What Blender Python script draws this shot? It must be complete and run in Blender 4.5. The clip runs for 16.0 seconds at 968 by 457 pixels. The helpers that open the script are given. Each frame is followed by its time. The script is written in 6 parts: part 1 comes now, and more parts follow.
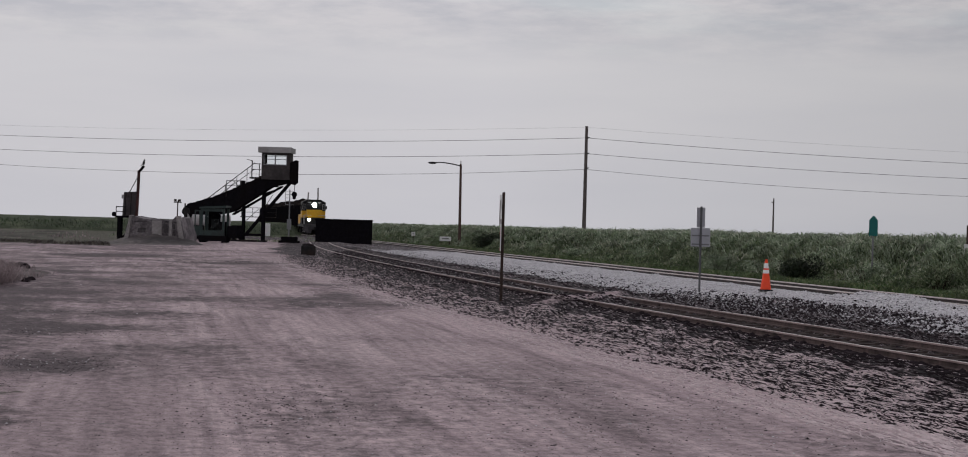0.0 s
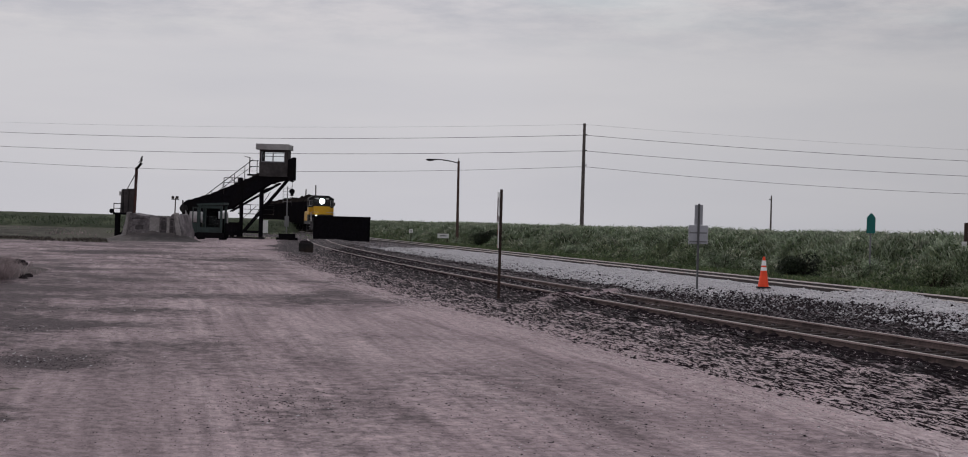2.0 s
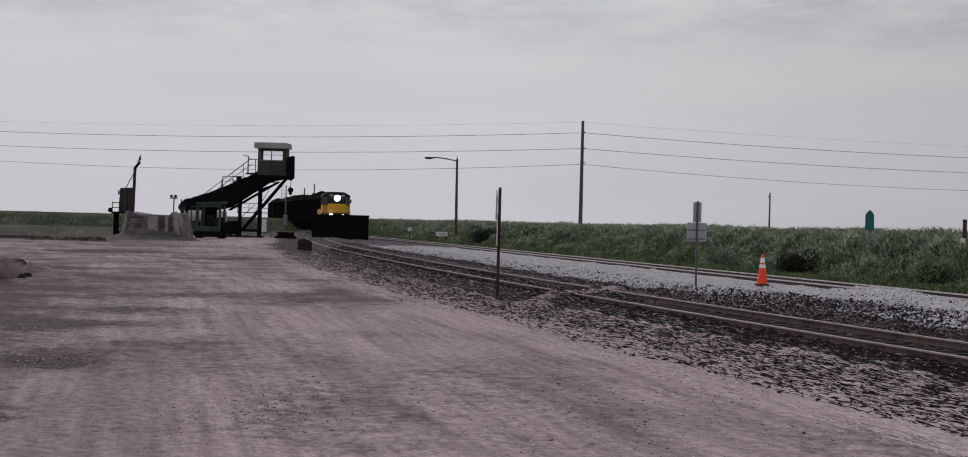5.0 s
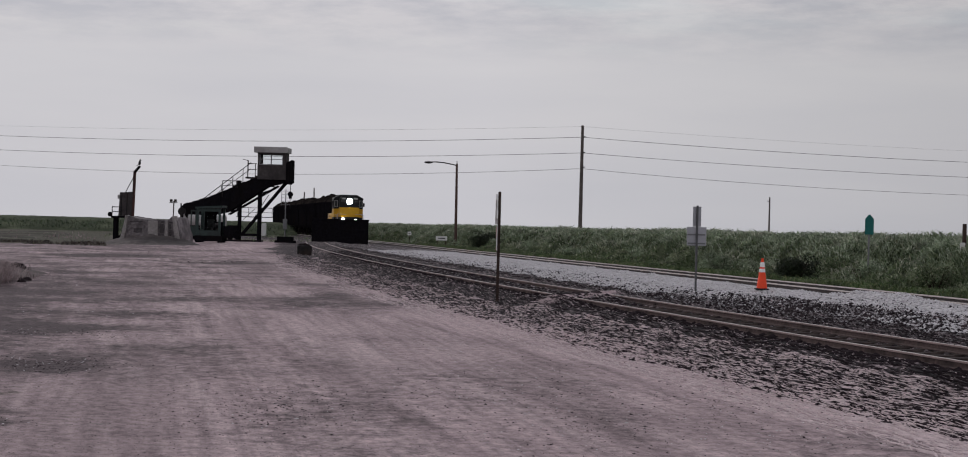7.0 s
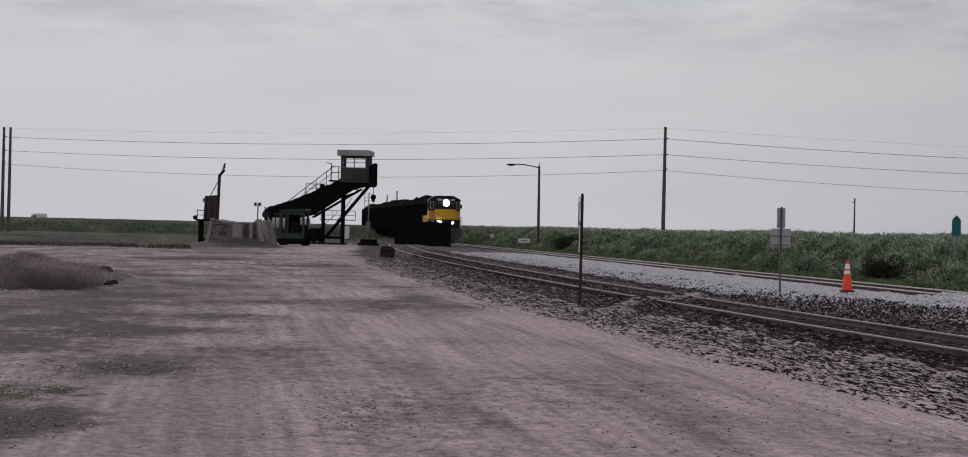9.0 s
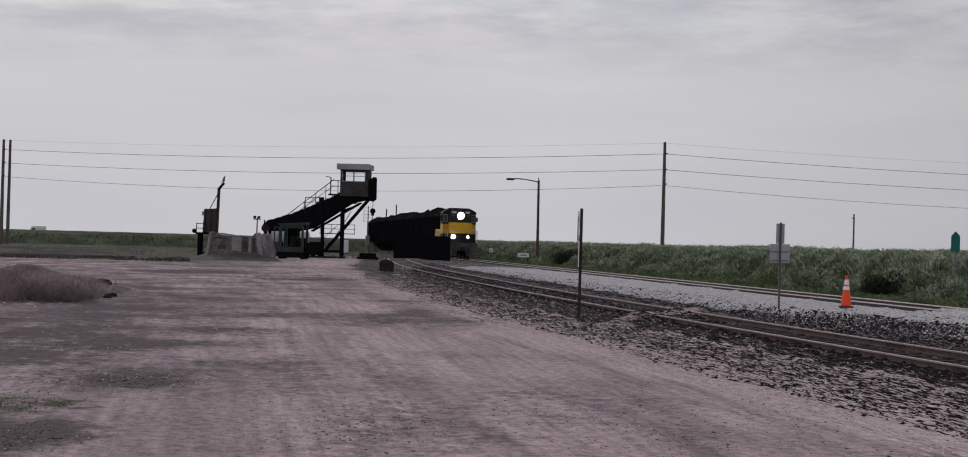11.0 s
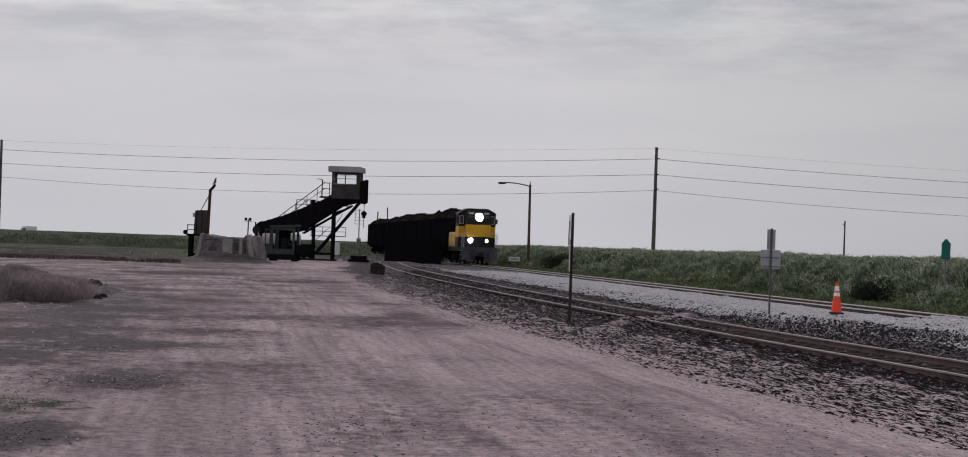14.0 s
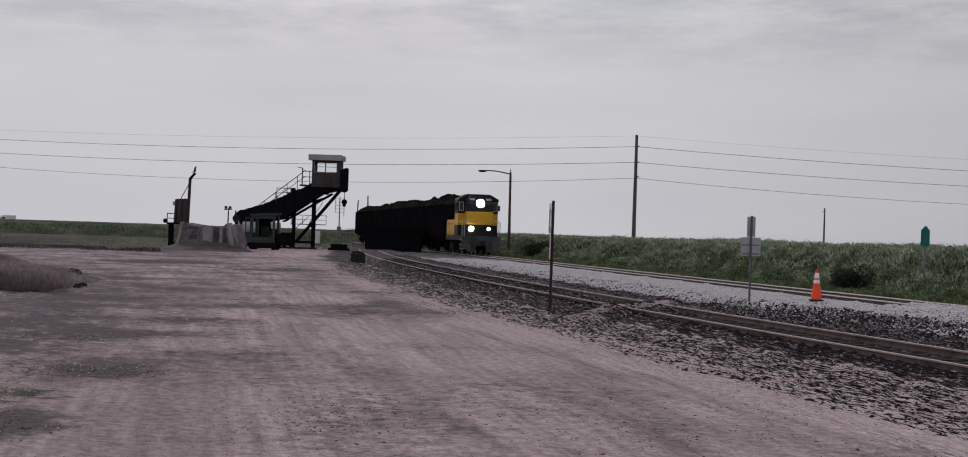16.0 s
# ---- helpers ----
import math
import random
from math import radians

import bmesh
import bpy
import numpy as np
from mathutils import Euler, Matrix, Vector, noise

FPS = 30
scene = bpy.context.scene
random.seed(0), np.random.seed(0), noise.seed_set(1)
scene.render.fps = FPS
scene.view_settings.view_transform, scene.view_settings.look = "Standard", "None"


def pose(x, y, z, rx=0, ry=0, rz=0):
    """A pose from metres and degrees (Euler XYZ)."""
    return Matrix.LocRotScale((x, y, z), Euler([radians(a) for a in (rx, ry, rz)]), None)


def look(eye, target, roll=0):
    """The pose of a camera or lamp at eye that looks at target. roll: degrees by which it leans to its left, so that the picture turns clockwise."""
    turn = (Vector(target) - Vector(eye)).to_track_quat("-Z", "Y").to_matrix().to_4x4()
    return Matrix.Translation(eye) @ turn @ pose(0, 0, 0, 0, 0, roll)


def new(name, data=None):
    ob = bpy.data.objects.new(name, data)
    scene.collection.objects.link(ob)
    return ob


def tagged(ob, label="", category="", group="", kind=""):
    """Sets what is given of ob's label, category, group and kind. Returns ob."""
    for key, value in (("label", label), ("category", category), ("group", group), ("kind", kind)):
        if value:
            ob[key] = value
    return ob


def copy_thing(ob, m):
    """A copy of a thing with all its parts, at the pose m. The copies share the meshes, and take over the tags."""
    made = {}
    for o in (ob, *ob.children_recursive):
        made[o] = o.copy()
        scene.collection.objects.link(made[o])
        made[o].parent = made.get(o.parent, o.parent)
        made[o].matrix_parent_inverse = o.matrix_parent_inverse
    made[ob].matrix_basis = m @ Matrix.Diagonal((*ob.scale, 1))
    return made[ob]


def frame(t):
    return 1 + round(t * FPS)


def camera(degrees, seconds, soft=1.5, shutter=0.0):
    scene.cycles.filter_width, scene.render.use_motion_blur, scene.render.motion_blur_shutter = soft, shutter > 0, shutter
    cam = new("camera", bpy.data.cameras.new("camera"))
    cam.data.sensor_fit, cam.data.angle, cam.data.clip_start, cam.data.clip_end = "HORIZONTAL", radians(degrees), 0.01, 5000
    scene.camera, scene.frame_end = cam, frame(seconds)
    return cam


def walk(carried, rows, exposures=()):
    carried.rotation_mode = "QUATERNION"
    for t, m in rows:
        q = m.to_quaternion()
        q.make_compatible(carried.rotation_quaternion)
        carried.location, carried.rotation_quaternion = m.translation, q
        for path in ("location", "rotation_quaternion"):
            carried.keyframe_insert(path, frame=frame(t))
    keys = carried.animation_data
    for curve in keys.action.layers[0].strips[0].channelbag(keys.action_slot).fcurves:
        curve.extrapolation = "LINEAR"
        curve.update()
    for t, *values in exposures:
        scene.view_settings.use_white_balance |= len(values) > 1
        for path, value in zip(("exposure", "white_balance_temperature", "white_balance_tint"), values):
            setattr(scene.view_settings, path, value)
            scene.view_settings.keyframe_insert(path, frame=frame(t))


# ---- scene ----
cam = camera(29.3, 16.0, soft=1.0)
EYE = 1.8
# seconds, tilt, lean, yaw of a phone held at one spot beside the yard road
ROWS = [
    (0.0, 89.977, -1.604, 0.001), (0.5, 89.889, -1.640, -0.005), (1.0, 89.840, -1.617, -0.028),
    (1.5, 89.882, -1.608, -0.057), (2.0, 89.890, -1.640, -0.069), (2.5, 89.882, -1.610, -0.066),
    (3.0, 89.883, -1.555, -0.068), (3.5, 89.812, -1.503, -0.071), (4.0, 89.752, -1.433, -0.103),
    (6.5, 89.972, -1.560, -0.124), (7.0, 89.964, -1.490, -0.118), (7.5, 89.933, -1.449, -0.095),
    (8.0, 89.916, -1.457, -0.014), (8.1, 89.916, -1.456, 0.224), (8.2, 89.916, -1.454, 0.709),
    (8.3, 89.917, -1.451, 1.287), (8.4, 89.917, -1.449, 1.865), (8.5, 89.917, -1.448, 2.159),
    (8.6, 89.917, -1.447, 2.285), (8.7, 89.930, -1.420, 2.364), (8.8, 89.945, -1.390, 2.403),
    (9.0, 89.973, -1.331, 2.437), (11.5, 90.519, -1.636, 2.382), (12.0, 90.583, -1.711, 2.345),
    (12.5, 90.595, -1.803, 2.339), (13.0, 90.627, -1.849, 2.333), (13.5, 90.604, -1.921, 2.264),
    (14.0, 90.538, -1.993, 2.135), (14.5, 90.455, -2.100, 1.965), (15.0, 90.325, -2.140, 1.825),
    (15.5, 90.230, -2.066, 1.675), (16.0, 90.186, -1.873, 1.531),
]
walk(cam, [(t, pose(0, 0, EYE, rx, ry, rz)) for t, rx, ry, rz in ROWS])

# ---- the railway's axes: u across the tracks, s along them ----
TH = radians(10.18)
TRACK_TURN = 10.18
MAIN_U, MAIN_Z = 20.5, 0.25
SIDE_Z = 0.30


def tr(u, s, z=0.0):
    return Vector((u * math.cos(TH) - s * math.sin(TH), u * math.sin(TH) + s * math.cos(TH), z))


def side_u(s):
    return 9.78 + 0.0005 * (s - 65.0) ** 2


# ---- world and sun: flat evening overcast ----
world = bpy.data.worlds.new("overcast")
scene.world = world
world.use_nodes = True
wn, wl = world.node_tree.nodes, world.node_tree.links
wn.clear()
SUN_EL, SUN_AZ = radians(24), radians(-35)
sky = wn.new("ShaderNodeTexSky")
sky.sky_type = "NISHITA"
sky.sun_disc = False
sky.sun_elevation, sky.sun_rotation = SUN_EL, SUN_AZ
wout = wn.new("ShaderNodeOutputWorld")
bg_clear, bg_cloud, wmix = wn.new("ShaderNodeBackground"), wn.new("ShaderNodeBackground"), wn.new("ShaderNodeMixShader")
bg_clear.inputs["Strength"].default_value = 0.10
wl.new(sky.outputs[0], bg_clear.inputs["Color"])
tc = wn.new("ShaderNodeTexCoord")


def sky_noise(scale, detail, rough, size=1.0):
    mp = wn.new("ShaderNodeMapping")
    mp.inputs["Scale"].default_value = scale
    wl.new(tc.outputs["Generated"], mp.inputs["Vector"])
    nz = wn.new("ShaderNodeTexNoise")
    nz.inputs["Scale"].default_value = size
    nz.inputs["Detail"].default_value = detail
    nz.inputs["Roughness"].default_value = rough
    wl.new(mp.outputs[0], nz.inputs["Vector"])
    return nz.outputs["Fac"]


def sky_ramp(value, stops):
    rp = wn.new("ShaderNodeValToRGB")
    el = rp.color_ramp.elements
    while len(el) < len(stops):
        el.new(0.5)
    for e, (p, c) in zip(el, stops):
        e.position, e.color = p, (*c, 1)
    wl.new(value, rp.inputs[0])
    return rp.outputs[0]


def sky_mix(kind, fac, a, b):
    mx = wn.new("ShaderNodeMix")
    mx.data_type, mx.blend_type = "RGBA", kind
    if isinstance(fac, float):
        mx.inputs[0].default_value = fac
    else:
        wl.new(fac, mx.inputs[0])
    wl.new(a, mx.inputs[6])
    wl.new(b, mx.inputs[7])
    return mx.outputs[2]


sep = wn.new("ShaderNodeSeparateXYZ")
wl.new(tc.outputs["Generated"], sep.inputs[0])
# cloud deck: even veil low down, broken ripples higher up
veil = sky_ramp(sep.outputs["Z"], [(0.0, (0.545, 0.536, 0.572)), (0.04, (0.566, 0.554, 0.584)), (0.085, (0.595, 0.582, 0.606)),
                                   (0.108, (0.527, 0.520, 0.550)), (0.5, (0.50, 0.50, 0.53)), (1.0, (0.46, 0.47, 0.51))])
broad = sky_ramp(sky_noise((4, 4, 26), 4, 0.5), [(0.32, (0.95, 0.955, 0.97)), (0.68, (1.035, 1.03, 1.025))])
ripple = sky_ramp(sky_noise((15, 15, 70), 7, 0.64), [(0.40, (0.93, 0.94, 0.965)), (0.62, (1.22, 1.185, 1.155))])
high = sky_ramp(sep.outputs["Z"], [(0.085, (0.0, 0.0, 0.0)), (0.125, (1.0, 1.0, 1.0))])
clouds = sky_mix("MULTIPLY", 1.0, veil, broad)
clouds = sky_mix("MULTIPLY", high, clouds, ripple)
side = sky_ramp(sep.outputs["X"], [(0.0, (1.015, 1.02, 1.02)), (0.04, (0.99, 0.995, 0.99)), (0.10, (0.955, 0.962, 0.955)), (0.26, (0.838, 0.845, 0.838)), (1.0, (0.85, 0.85, 0.86))])
clouds = sky_mix("MULTIPLY", 1.0, clouds, side)
wl.new(clouds, bg_cloud.inputs["Color"])
bg_cloud.inputs["Strength"].default_value = 1.0
thin = sky_ramp(sky_noise((7, 7, 60), 3, 0.5), [(0.50, (1.0, 1.0, 1.0)), (0.74, (0.75, 0.75, 0.75))])
cover = sky_mix("MIX", high, sky_ramp(sep.outputs["Z"], [(0.0, (1, 1, 1)), (1.0, (1, 1, 1))]), thin)
wl.new(cover, wmix.inputs[0])
wl.new(bg_clear.outputs[0], wmix.inputs[1])
wl.new(bg_cloud.outputs[0], wmix.inputs[2])
wl.new(wmix.outputs[0], wout.inputs["Surface"])

sun = new("sun", bpy.data.lights.new("sun", "SUN"))
sun.data.energy, sun.data.angle, sun.data.color = 0.5, radians(25), (1.0, 0.95, 0.9)
sun.matrix_world = look((0, 0, 60), Vector((0, 0, 60)) - Vector((math.sin(SUN_AZ) * math.cos(SUN_EL), math.cos(SUN_AZ) * math.cos(SUN_EL), math.sin(SUN_EL))))


# ---- materials ----
def nodes_of(name):
    m = bpy.data.materials.new(name)
    m.use_nodes = True
    nt = m.node_tree
    return m, nt, nt.nodes["Principled BSDF"]


def node(nt, kind, **values):
    n = nt.nodes.new(kind)
    for k, v in values.items():
        n.inputs[k].default_value = v
    return n


def noise_of(nt, coords, scale, detail=4.0, rough=0.6, stretch=None, turn=0.0):
    if stretch:
        mp = nt.nodes.new("ShaderNodeMapping")
        mp.vector_type = "POINT"
        mp.inputs["Rotation"].default_value = (0, 0, turn)
        nt.links.new(coords, mp.inputs[0])
        mq = nt.nodes.new("ShaderNodeMapping")
        mq.inputs["Scale"].default_value = stretch
        nt.links.new(mp.outputs[0], mq.inputs[0])
        coords = mq.outputs[0]
    nz = node(nt, "ShaderNodeTexNoise", Scale=scale, Detail=detail, Roughness=rough)
    nt.links.new(coords, nz.inputs["Vector"])
    return nz.outputs["Fac"]


def ramp_of(nt, value, stops):
    rp = nt.nodes.new("ShaderNodeValToRGB")
    el = rp.color_ramp.elements
    while len(el) < len(stops):
        el.new(0.5)
    for e, (p, c) in zip(el, stops):
        e.position = p
        e.color = (*c, 1) if isinstance(c, tuple) else (c, c, c, 1)
    nt.links.new(value, rp.inputs[0])
    return rp.outputs[0]


def mix_of(nt, fac, a, b, kind="MIX"):
    mx = nt.nodes.new("ShaderNodeMix")
    mx.data_type, mx.blend_type = "RGBA", kind
    for socket, v in ((mx.inputs[0], fac), (mx.inputs[6], a), (mx.inputs[7], b)):
        if isinstance(v, (int, float)):
            socket.default_value = v
        elif isinstance(v, tuple):
            socket.default_value = (*v, 1)
        else:
            nt.links.new(v, socket)
    return mx.outputs[2]


def surface(name, colour, rough=0.7, metal=0.0, vary=0.25, grain=9.0, stain=None, stain_at=0.58, bump=0.15, glow=None, spec=0.35):
    """Paint, steel, wood or stone with broad stains and fine grain."""
    m, nt, bs = nodes_of(name)
    co = nt.nodes.new("ShaderNodeTexCoord").outputs["Object"]
    fine = noise_of(nt, co, grain, 5, 0.65)
    broad_n = noise_of(nt, co, grain * 0.11, 4, 0.6)
    lo = tuple(c * (1 - vary) for c in colour)
    hi = tuple(min(1, c * (1 + vary)) for c in colour)
    c = ramp_of(nt, fine, [(0.3, lo), (0.7, hi)])
    if stain:
        c = mix_of(nt, ramp_of(nt, broad_n, [(stain_at - 0.08, 0.0), (stain_at + 0.12, 1.0)]), c, stain)
    nt.links.new(c, bs.inputs["Base Color"])
    nt.links.new(ramp_of(nt, fine, [(0.3, max(0.05, rough - 0.12)), (0.7, min(1.0, rough + 0.12))]), bs.inputs["Roughness"])
    bs.inputs["Metallic"].default_value = metal
    bs.inputs["Specular IOR Level"].default_value = spec
    if bump:
        bp = node(nt, "ShaderNodeBump", Strength=bump, Distance=0.02)
        nt.links.new(fine, bp.inputs["Height"])
        nt.links.new(bp.outputs[0], bs.inputs["Normal"])
    if glow:
        bs.inputs["Emission Color"].default_value = (*glow[0], 1)
        bs.inputs["Emission Strength"].default_value = glow[1]
    return m


def leafy(name, low, high, dry, dry_at=0.62, patch=0.35):
    """Blades: each island its own green, with paler dry ones among them, in broad patches."""
    m, nt, bs = nodes_of(name)
    geo = nt.nodes.new("ShaderNodeNewGeometry")
    pos = geo.outputs["Position"]
    isl = geo.outputs["Random Per Island"]
    big = noise_of(nt, pos, patch, 3, 0.6)
    c = ramp_of(nt, isl, [(0.0, low), (0.75, high), (1.0, dry)])
    c = mix_of(nt, ramp_of(nt, big, [(dry_at - 0.12, 0.0), (dry_at + 0.15, 0.6)]), c, dry)
    # shaded pockets between clumps, multiplied into the leaf colour
    gap_shade = noise_of(nt, pos, patch * 2.3, 4, 0.6)
    c = mix_of(nt, 1.0, c, ramp_of(nt, gap_shade, [(0.36, 0.42), (0.62, 1.32)]), "MULTIPLY")
    nt.links.new(c, bs.inputs["Base Color"])
    bs.inputs["Roughness"].default_value = 0.7
    tl = nt.nodes.new("ShaderNodeBsdfTranslucent")
    nt.links.new(c, tl.inputs["Color"])
    ms = nt.nodes.new("ShaderNodeMixShader")
    ms.inputs[0].default_value = 0.25
    out = nt.nodes["Material Output"]
    nt.links.new(bs.outputs[0], ms.inputs[1])
    nt.links.new(tl.outputs[0], ms.inputs[2])
    nt.links.new(ms.outputs[0], out.inputs["Surface"])
    return m


def ground_material():
    m, nt, bs = nodes_of("yard_ground")
    pos = nt.nodes.new("ShaderNodeNewGeometry").outputs["Position"]

    def mask(name, edge, lo=0.35, hi=0.65, weight=2.2):
        at = nt.nodes.new("ShaderNodeAttribute")
        at.attribute_name = name
        add = nt.nodes.new("ShaderNodeMath")
        add.operation = "ADD"
        nt.links.new(at.outputs["Fac"], add.inputs[0])
        sub = nt.nodes.new("ShaderNodeMath")
        sub.operation = "MULTIPLY_ADD"
        nt.links.new(edge, sub.inputs[0])
        sub.inputs[1].default_value, sub.inputs[2].default_value = weight, -weight / 2
        nt.links.new(sub.outputs[0], add.inputs[1])
        return ramp_of(nt, add.outputs[0], [(lo, 0.0), (hi, 1.0)])

    rut = noise_of(nt, pos, 1.0, 5, 0.6, (2.3, 0.06, 1.0), -TH - 0.05)
    lane = noise_of(nt, pos, 1.0, 3, 0.5, (0.42, 0.035, 1.0), -TH + 0.10)
    rake = noise_of(nt, pos, 1.0, 7, 0.72, (17.0, 1.1, 1.0), -0.13)
    wisp = noise_of(nt, pos, 1.0, 7, 0.74, (9.0, 0.6, 1.0), -0.13)
    broad_n = noise_of(nt, pos, 0.16, 5, 0.6)
    fine = noise_of(nt, pos, 7.0, 6, 0.7)
    speck = noise_of(nt, pos, 1.0, 6, 0.75, (9.0, 4.0, 1.0), -TH)
    grit = noise_of(nt, pos, 1.0, 4, 0.7, (30.0, 9.0, 1.0), -TH)
    clump = noise_of(nt, pos, 2.6, 5, 0.7)
    blot_wide = noise_of(nt, pos, 1.0, 5, 0.6, (0.50, 0.30, 1.0), -TH)
    blot_fine = noise_of(nt, pos, 1.0, 7, 0.8, (3.4, 2.0, 1.0), -TH)
    blot = mix_of(nt, 0.55, blot_wide, blot_fine)
    # packed marl road: pale pinkish grey, long wheel lanes, darker damp patches, grit
    c = ramp_of(nt, rut, [(0.34, (0.425, 0.322, 0.340)), (0.5, (0.560, 0.430, 0.450)), (0.64, (0.655, 0.514, 0.532))])
    tyre = noise_of(nt, pos, 1.0, 6, 0.62, (5.5, 0.10, 1.0), -TH + 0.02)
    c = mix_of(nt, 1.0, c, ramp_of(nt, tyre, [(0.34, 0.74), (0.5, 0.98), (0.64, 1.10)]), "MULTIPLY")
    c = mix_of(nt, ramp_of(nt, lane, [(0.45, 0.0), (0.62, 0.48)]), c, (0.255, 0.192, 0.205))
    c = mix_of(nt, ramp_of(nt, broad_n, [(0.49, 0.0), (0.64, 0.45)]), c, (0.240, 0.182, 0.194))
    c = mix_of(nt, mask("damp", blot, 0.30, 1.10, 5.0), c, (0.126, 0.098, 0.106))
    c = mix_of(nt, 1.0, c, ramp_of(nt, fine, [(0.38, 0.74), (0.58, 1.06)]), "MULTIPLY")
    c = mix_of(nt, 1.0, c, ramp_of(nt, speck, [(0.38, 0.72), (0.56, 1.08)]), "MULTIPLY")
    c = mix_of(nt, ramp_of(nt, grit, [(0.585, 0.0), (0.66, 0.75)]), c, (0.095, 0.076, 0.081))
    # old grass and weeds
    g = ramp_of(nt, fine, [(0.36, (0.036, 0.036, 0.025)), (0.62, (0.105, 0.096, 0.072))])
    c = mix_of(nt, mask("grass", clump), c, g)
    # muck: black soil and cane trash raked over the marl
    d = ramp_of(nt, rake, [(0.44, (0.010, 0.0075, 0.0095)), (0.50, (0.034, 0.026, 0.031)), (0.56, (0.15, 0.117, 0.127)), (0.64, (0.46, 0.370, 0.388))])
    d = mix_of(nt, ramp_of(nt, fine, [(0.52, 0.0), (0.60, 0.8)]), d, (0.012, 0.009, 0.011))
    c = mix_of(nt, mask("muck", wisp, 0.42, 0.60), c, d)
    # white limestone ballast
    vor = node(nt, "ShaderNodeTexVoronoi", Scale=11.0)
    nt.links.new(pos, vor.inputs["Vector"])
    w = ramp_of(nt, vor.outputs["Distance"], [(0.1, (0.74, 0.71, 0.73)), (0.55, (0.57, 0.54, 0.56)), (0.8, (0.22, 0.205, 0.215))])
    w = mix_of(nt, ramp_of(nt, clump, [(0.56, 0.0), (0.72, 0.6)]), w, (0.15, 0.14, 0.145))
    c = mix_of(nt, mask("ballast", clump), c, w)
    nt.links.new(c, bs.inputs["Base Color"])
    bs.inputs["Roughness"].default_value = 0.92
    bs.inputs["Specular IOR Level"].default_value = 0.2
    bp = node(nt, "ShaderNodeBump", Strength=0.8, Distance=0.07)
    nt.links.new(fine, bp.inputs["Height"])
    nt.links.new(bp.outputs[0], bs.inputs["Normal"])
    return m


def field_strips():
    """Rough field: grey-green and brown bands that run across it."""
    m, nt, bs = nodes_of("scrub_strips")
    pos = nt.nodes.new("ShaderNodeNewGeometry").outputs["Position"]
    band = noise_of(nt, pos, 1.0, 3, 0.55, (0.006, 0.050, 1.0), -TH)
    fine = noise_of(nt, pos, 1.0, 5, 0.7, (0.6, 1.6, 1.0), -TH)
    c = ramp_of(nt, band, [(0.36, (0.040, 0.032, 0.031)), (0.45, (0.068, 0.070, 0.050)), (0.53, (0.105, 0.100, 0.080)), (0.60, (0.046, 0.038, 0.036)), (0.68, (0.078, 0.084, 0.056))])
    c = mix_of(nt, 1.0, c, ramp_of(nt, fine, [(0.34, 0.6), (0.66, 1.3)]), "MULTIPLY")
    nt.links.new(c, bs.inputs["Base Color"])
    bs.inputs["Roughness"].default_value = 0.95
    bs.inputs["Specular IOR Level"].default_value = 0.1
    return m


M_GROUND = ground_material()
M_RAIL = surface("rusty_rail", (0.30, 0.218, 0.212), 0.85, 0.0, 0.3, 14, (0.20, 0.142, 0.138))
# web and foot colour darkened for the shade below the rail head
M_RAILWEB = surface("shaded_rail_web", (0.110, 0.078, 0.076), 0.9, 0.0, 0.35, 14, (0.03, 0.023, 0.023), spec=0.12)
M_RAILTOP = surface("worn_rail_head", (0.56, 0.49, 0.47), 0.5, 0.15, 0.15, 14)
# main line rail sides, darker than the siding's
M_RAIL_MAIN = surface("dark_main_rail", (0.042, 0.033, 0.033), 0.85, 0.1, 0.3, 14, (0.07, 0.055, 0.053))
M_TIE = surface("creosoted_timber", (0.045, 0.034, 0.033), 0.9, 0, 0.4, 12, (0.11, 0.085, 0.080), spec=0.12)
M_STONE = surface("limestone", (0.62, 0.594, 0.615), 0.9, 0, 0.3, 16, (0.40, 0.38, 0.385), 0.62)
M_STONEGREY = surface("soiled_limestone", (0.34, 0.315, 0.33), 0.9, 0, 0.45, 16, (0.14, 0.125, 0.13), 0.55)
M_CLOD = surface("muck_clod", (0.022, 0.016, 0.019), 0.95, 0, 0.4, 9, (0.075, 0.058, 0.062), spec=0.12)
M_STALK = surface("burnt_stalk", (0.026, 0.020, 0.023), 0.95, 0, 0.4, 9, spec=0.0)
M_CHIP = surface("dry_cane_trash", (0.58, 0.475, 0.49), 0.95, 0, 0.3, 9)
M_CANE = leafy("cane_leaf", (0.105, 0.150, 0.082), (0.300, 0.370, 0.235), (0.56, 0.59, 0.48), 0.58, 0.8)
M_TUFT = leafy("pale_cane_tuft", (0.26, 0.29, 0.205), (0.46, 0.47, 0.36), (0.62, 0.60, 0.50), 0.60, 0.8)
M_GRASS = leafy("verge_grass", (0.042, 0.076, 0.025), (0.105, 0.155, 0.056), (0.21, 0.22, 0.12), 0.66)
M_BUSHLEAF = leafy("dark_bush_leaf", (0.012, 0.020, 0.009), (0.030, 0.046, 0.020), (0.06, 0.075, 0.035), 0.85)
M_DRY = leafy("dead_weed", (0.20, 0.150, 0.152), (0.36, 0.280, 0.285), (0.46, 0.37, 0.375), 0.60)
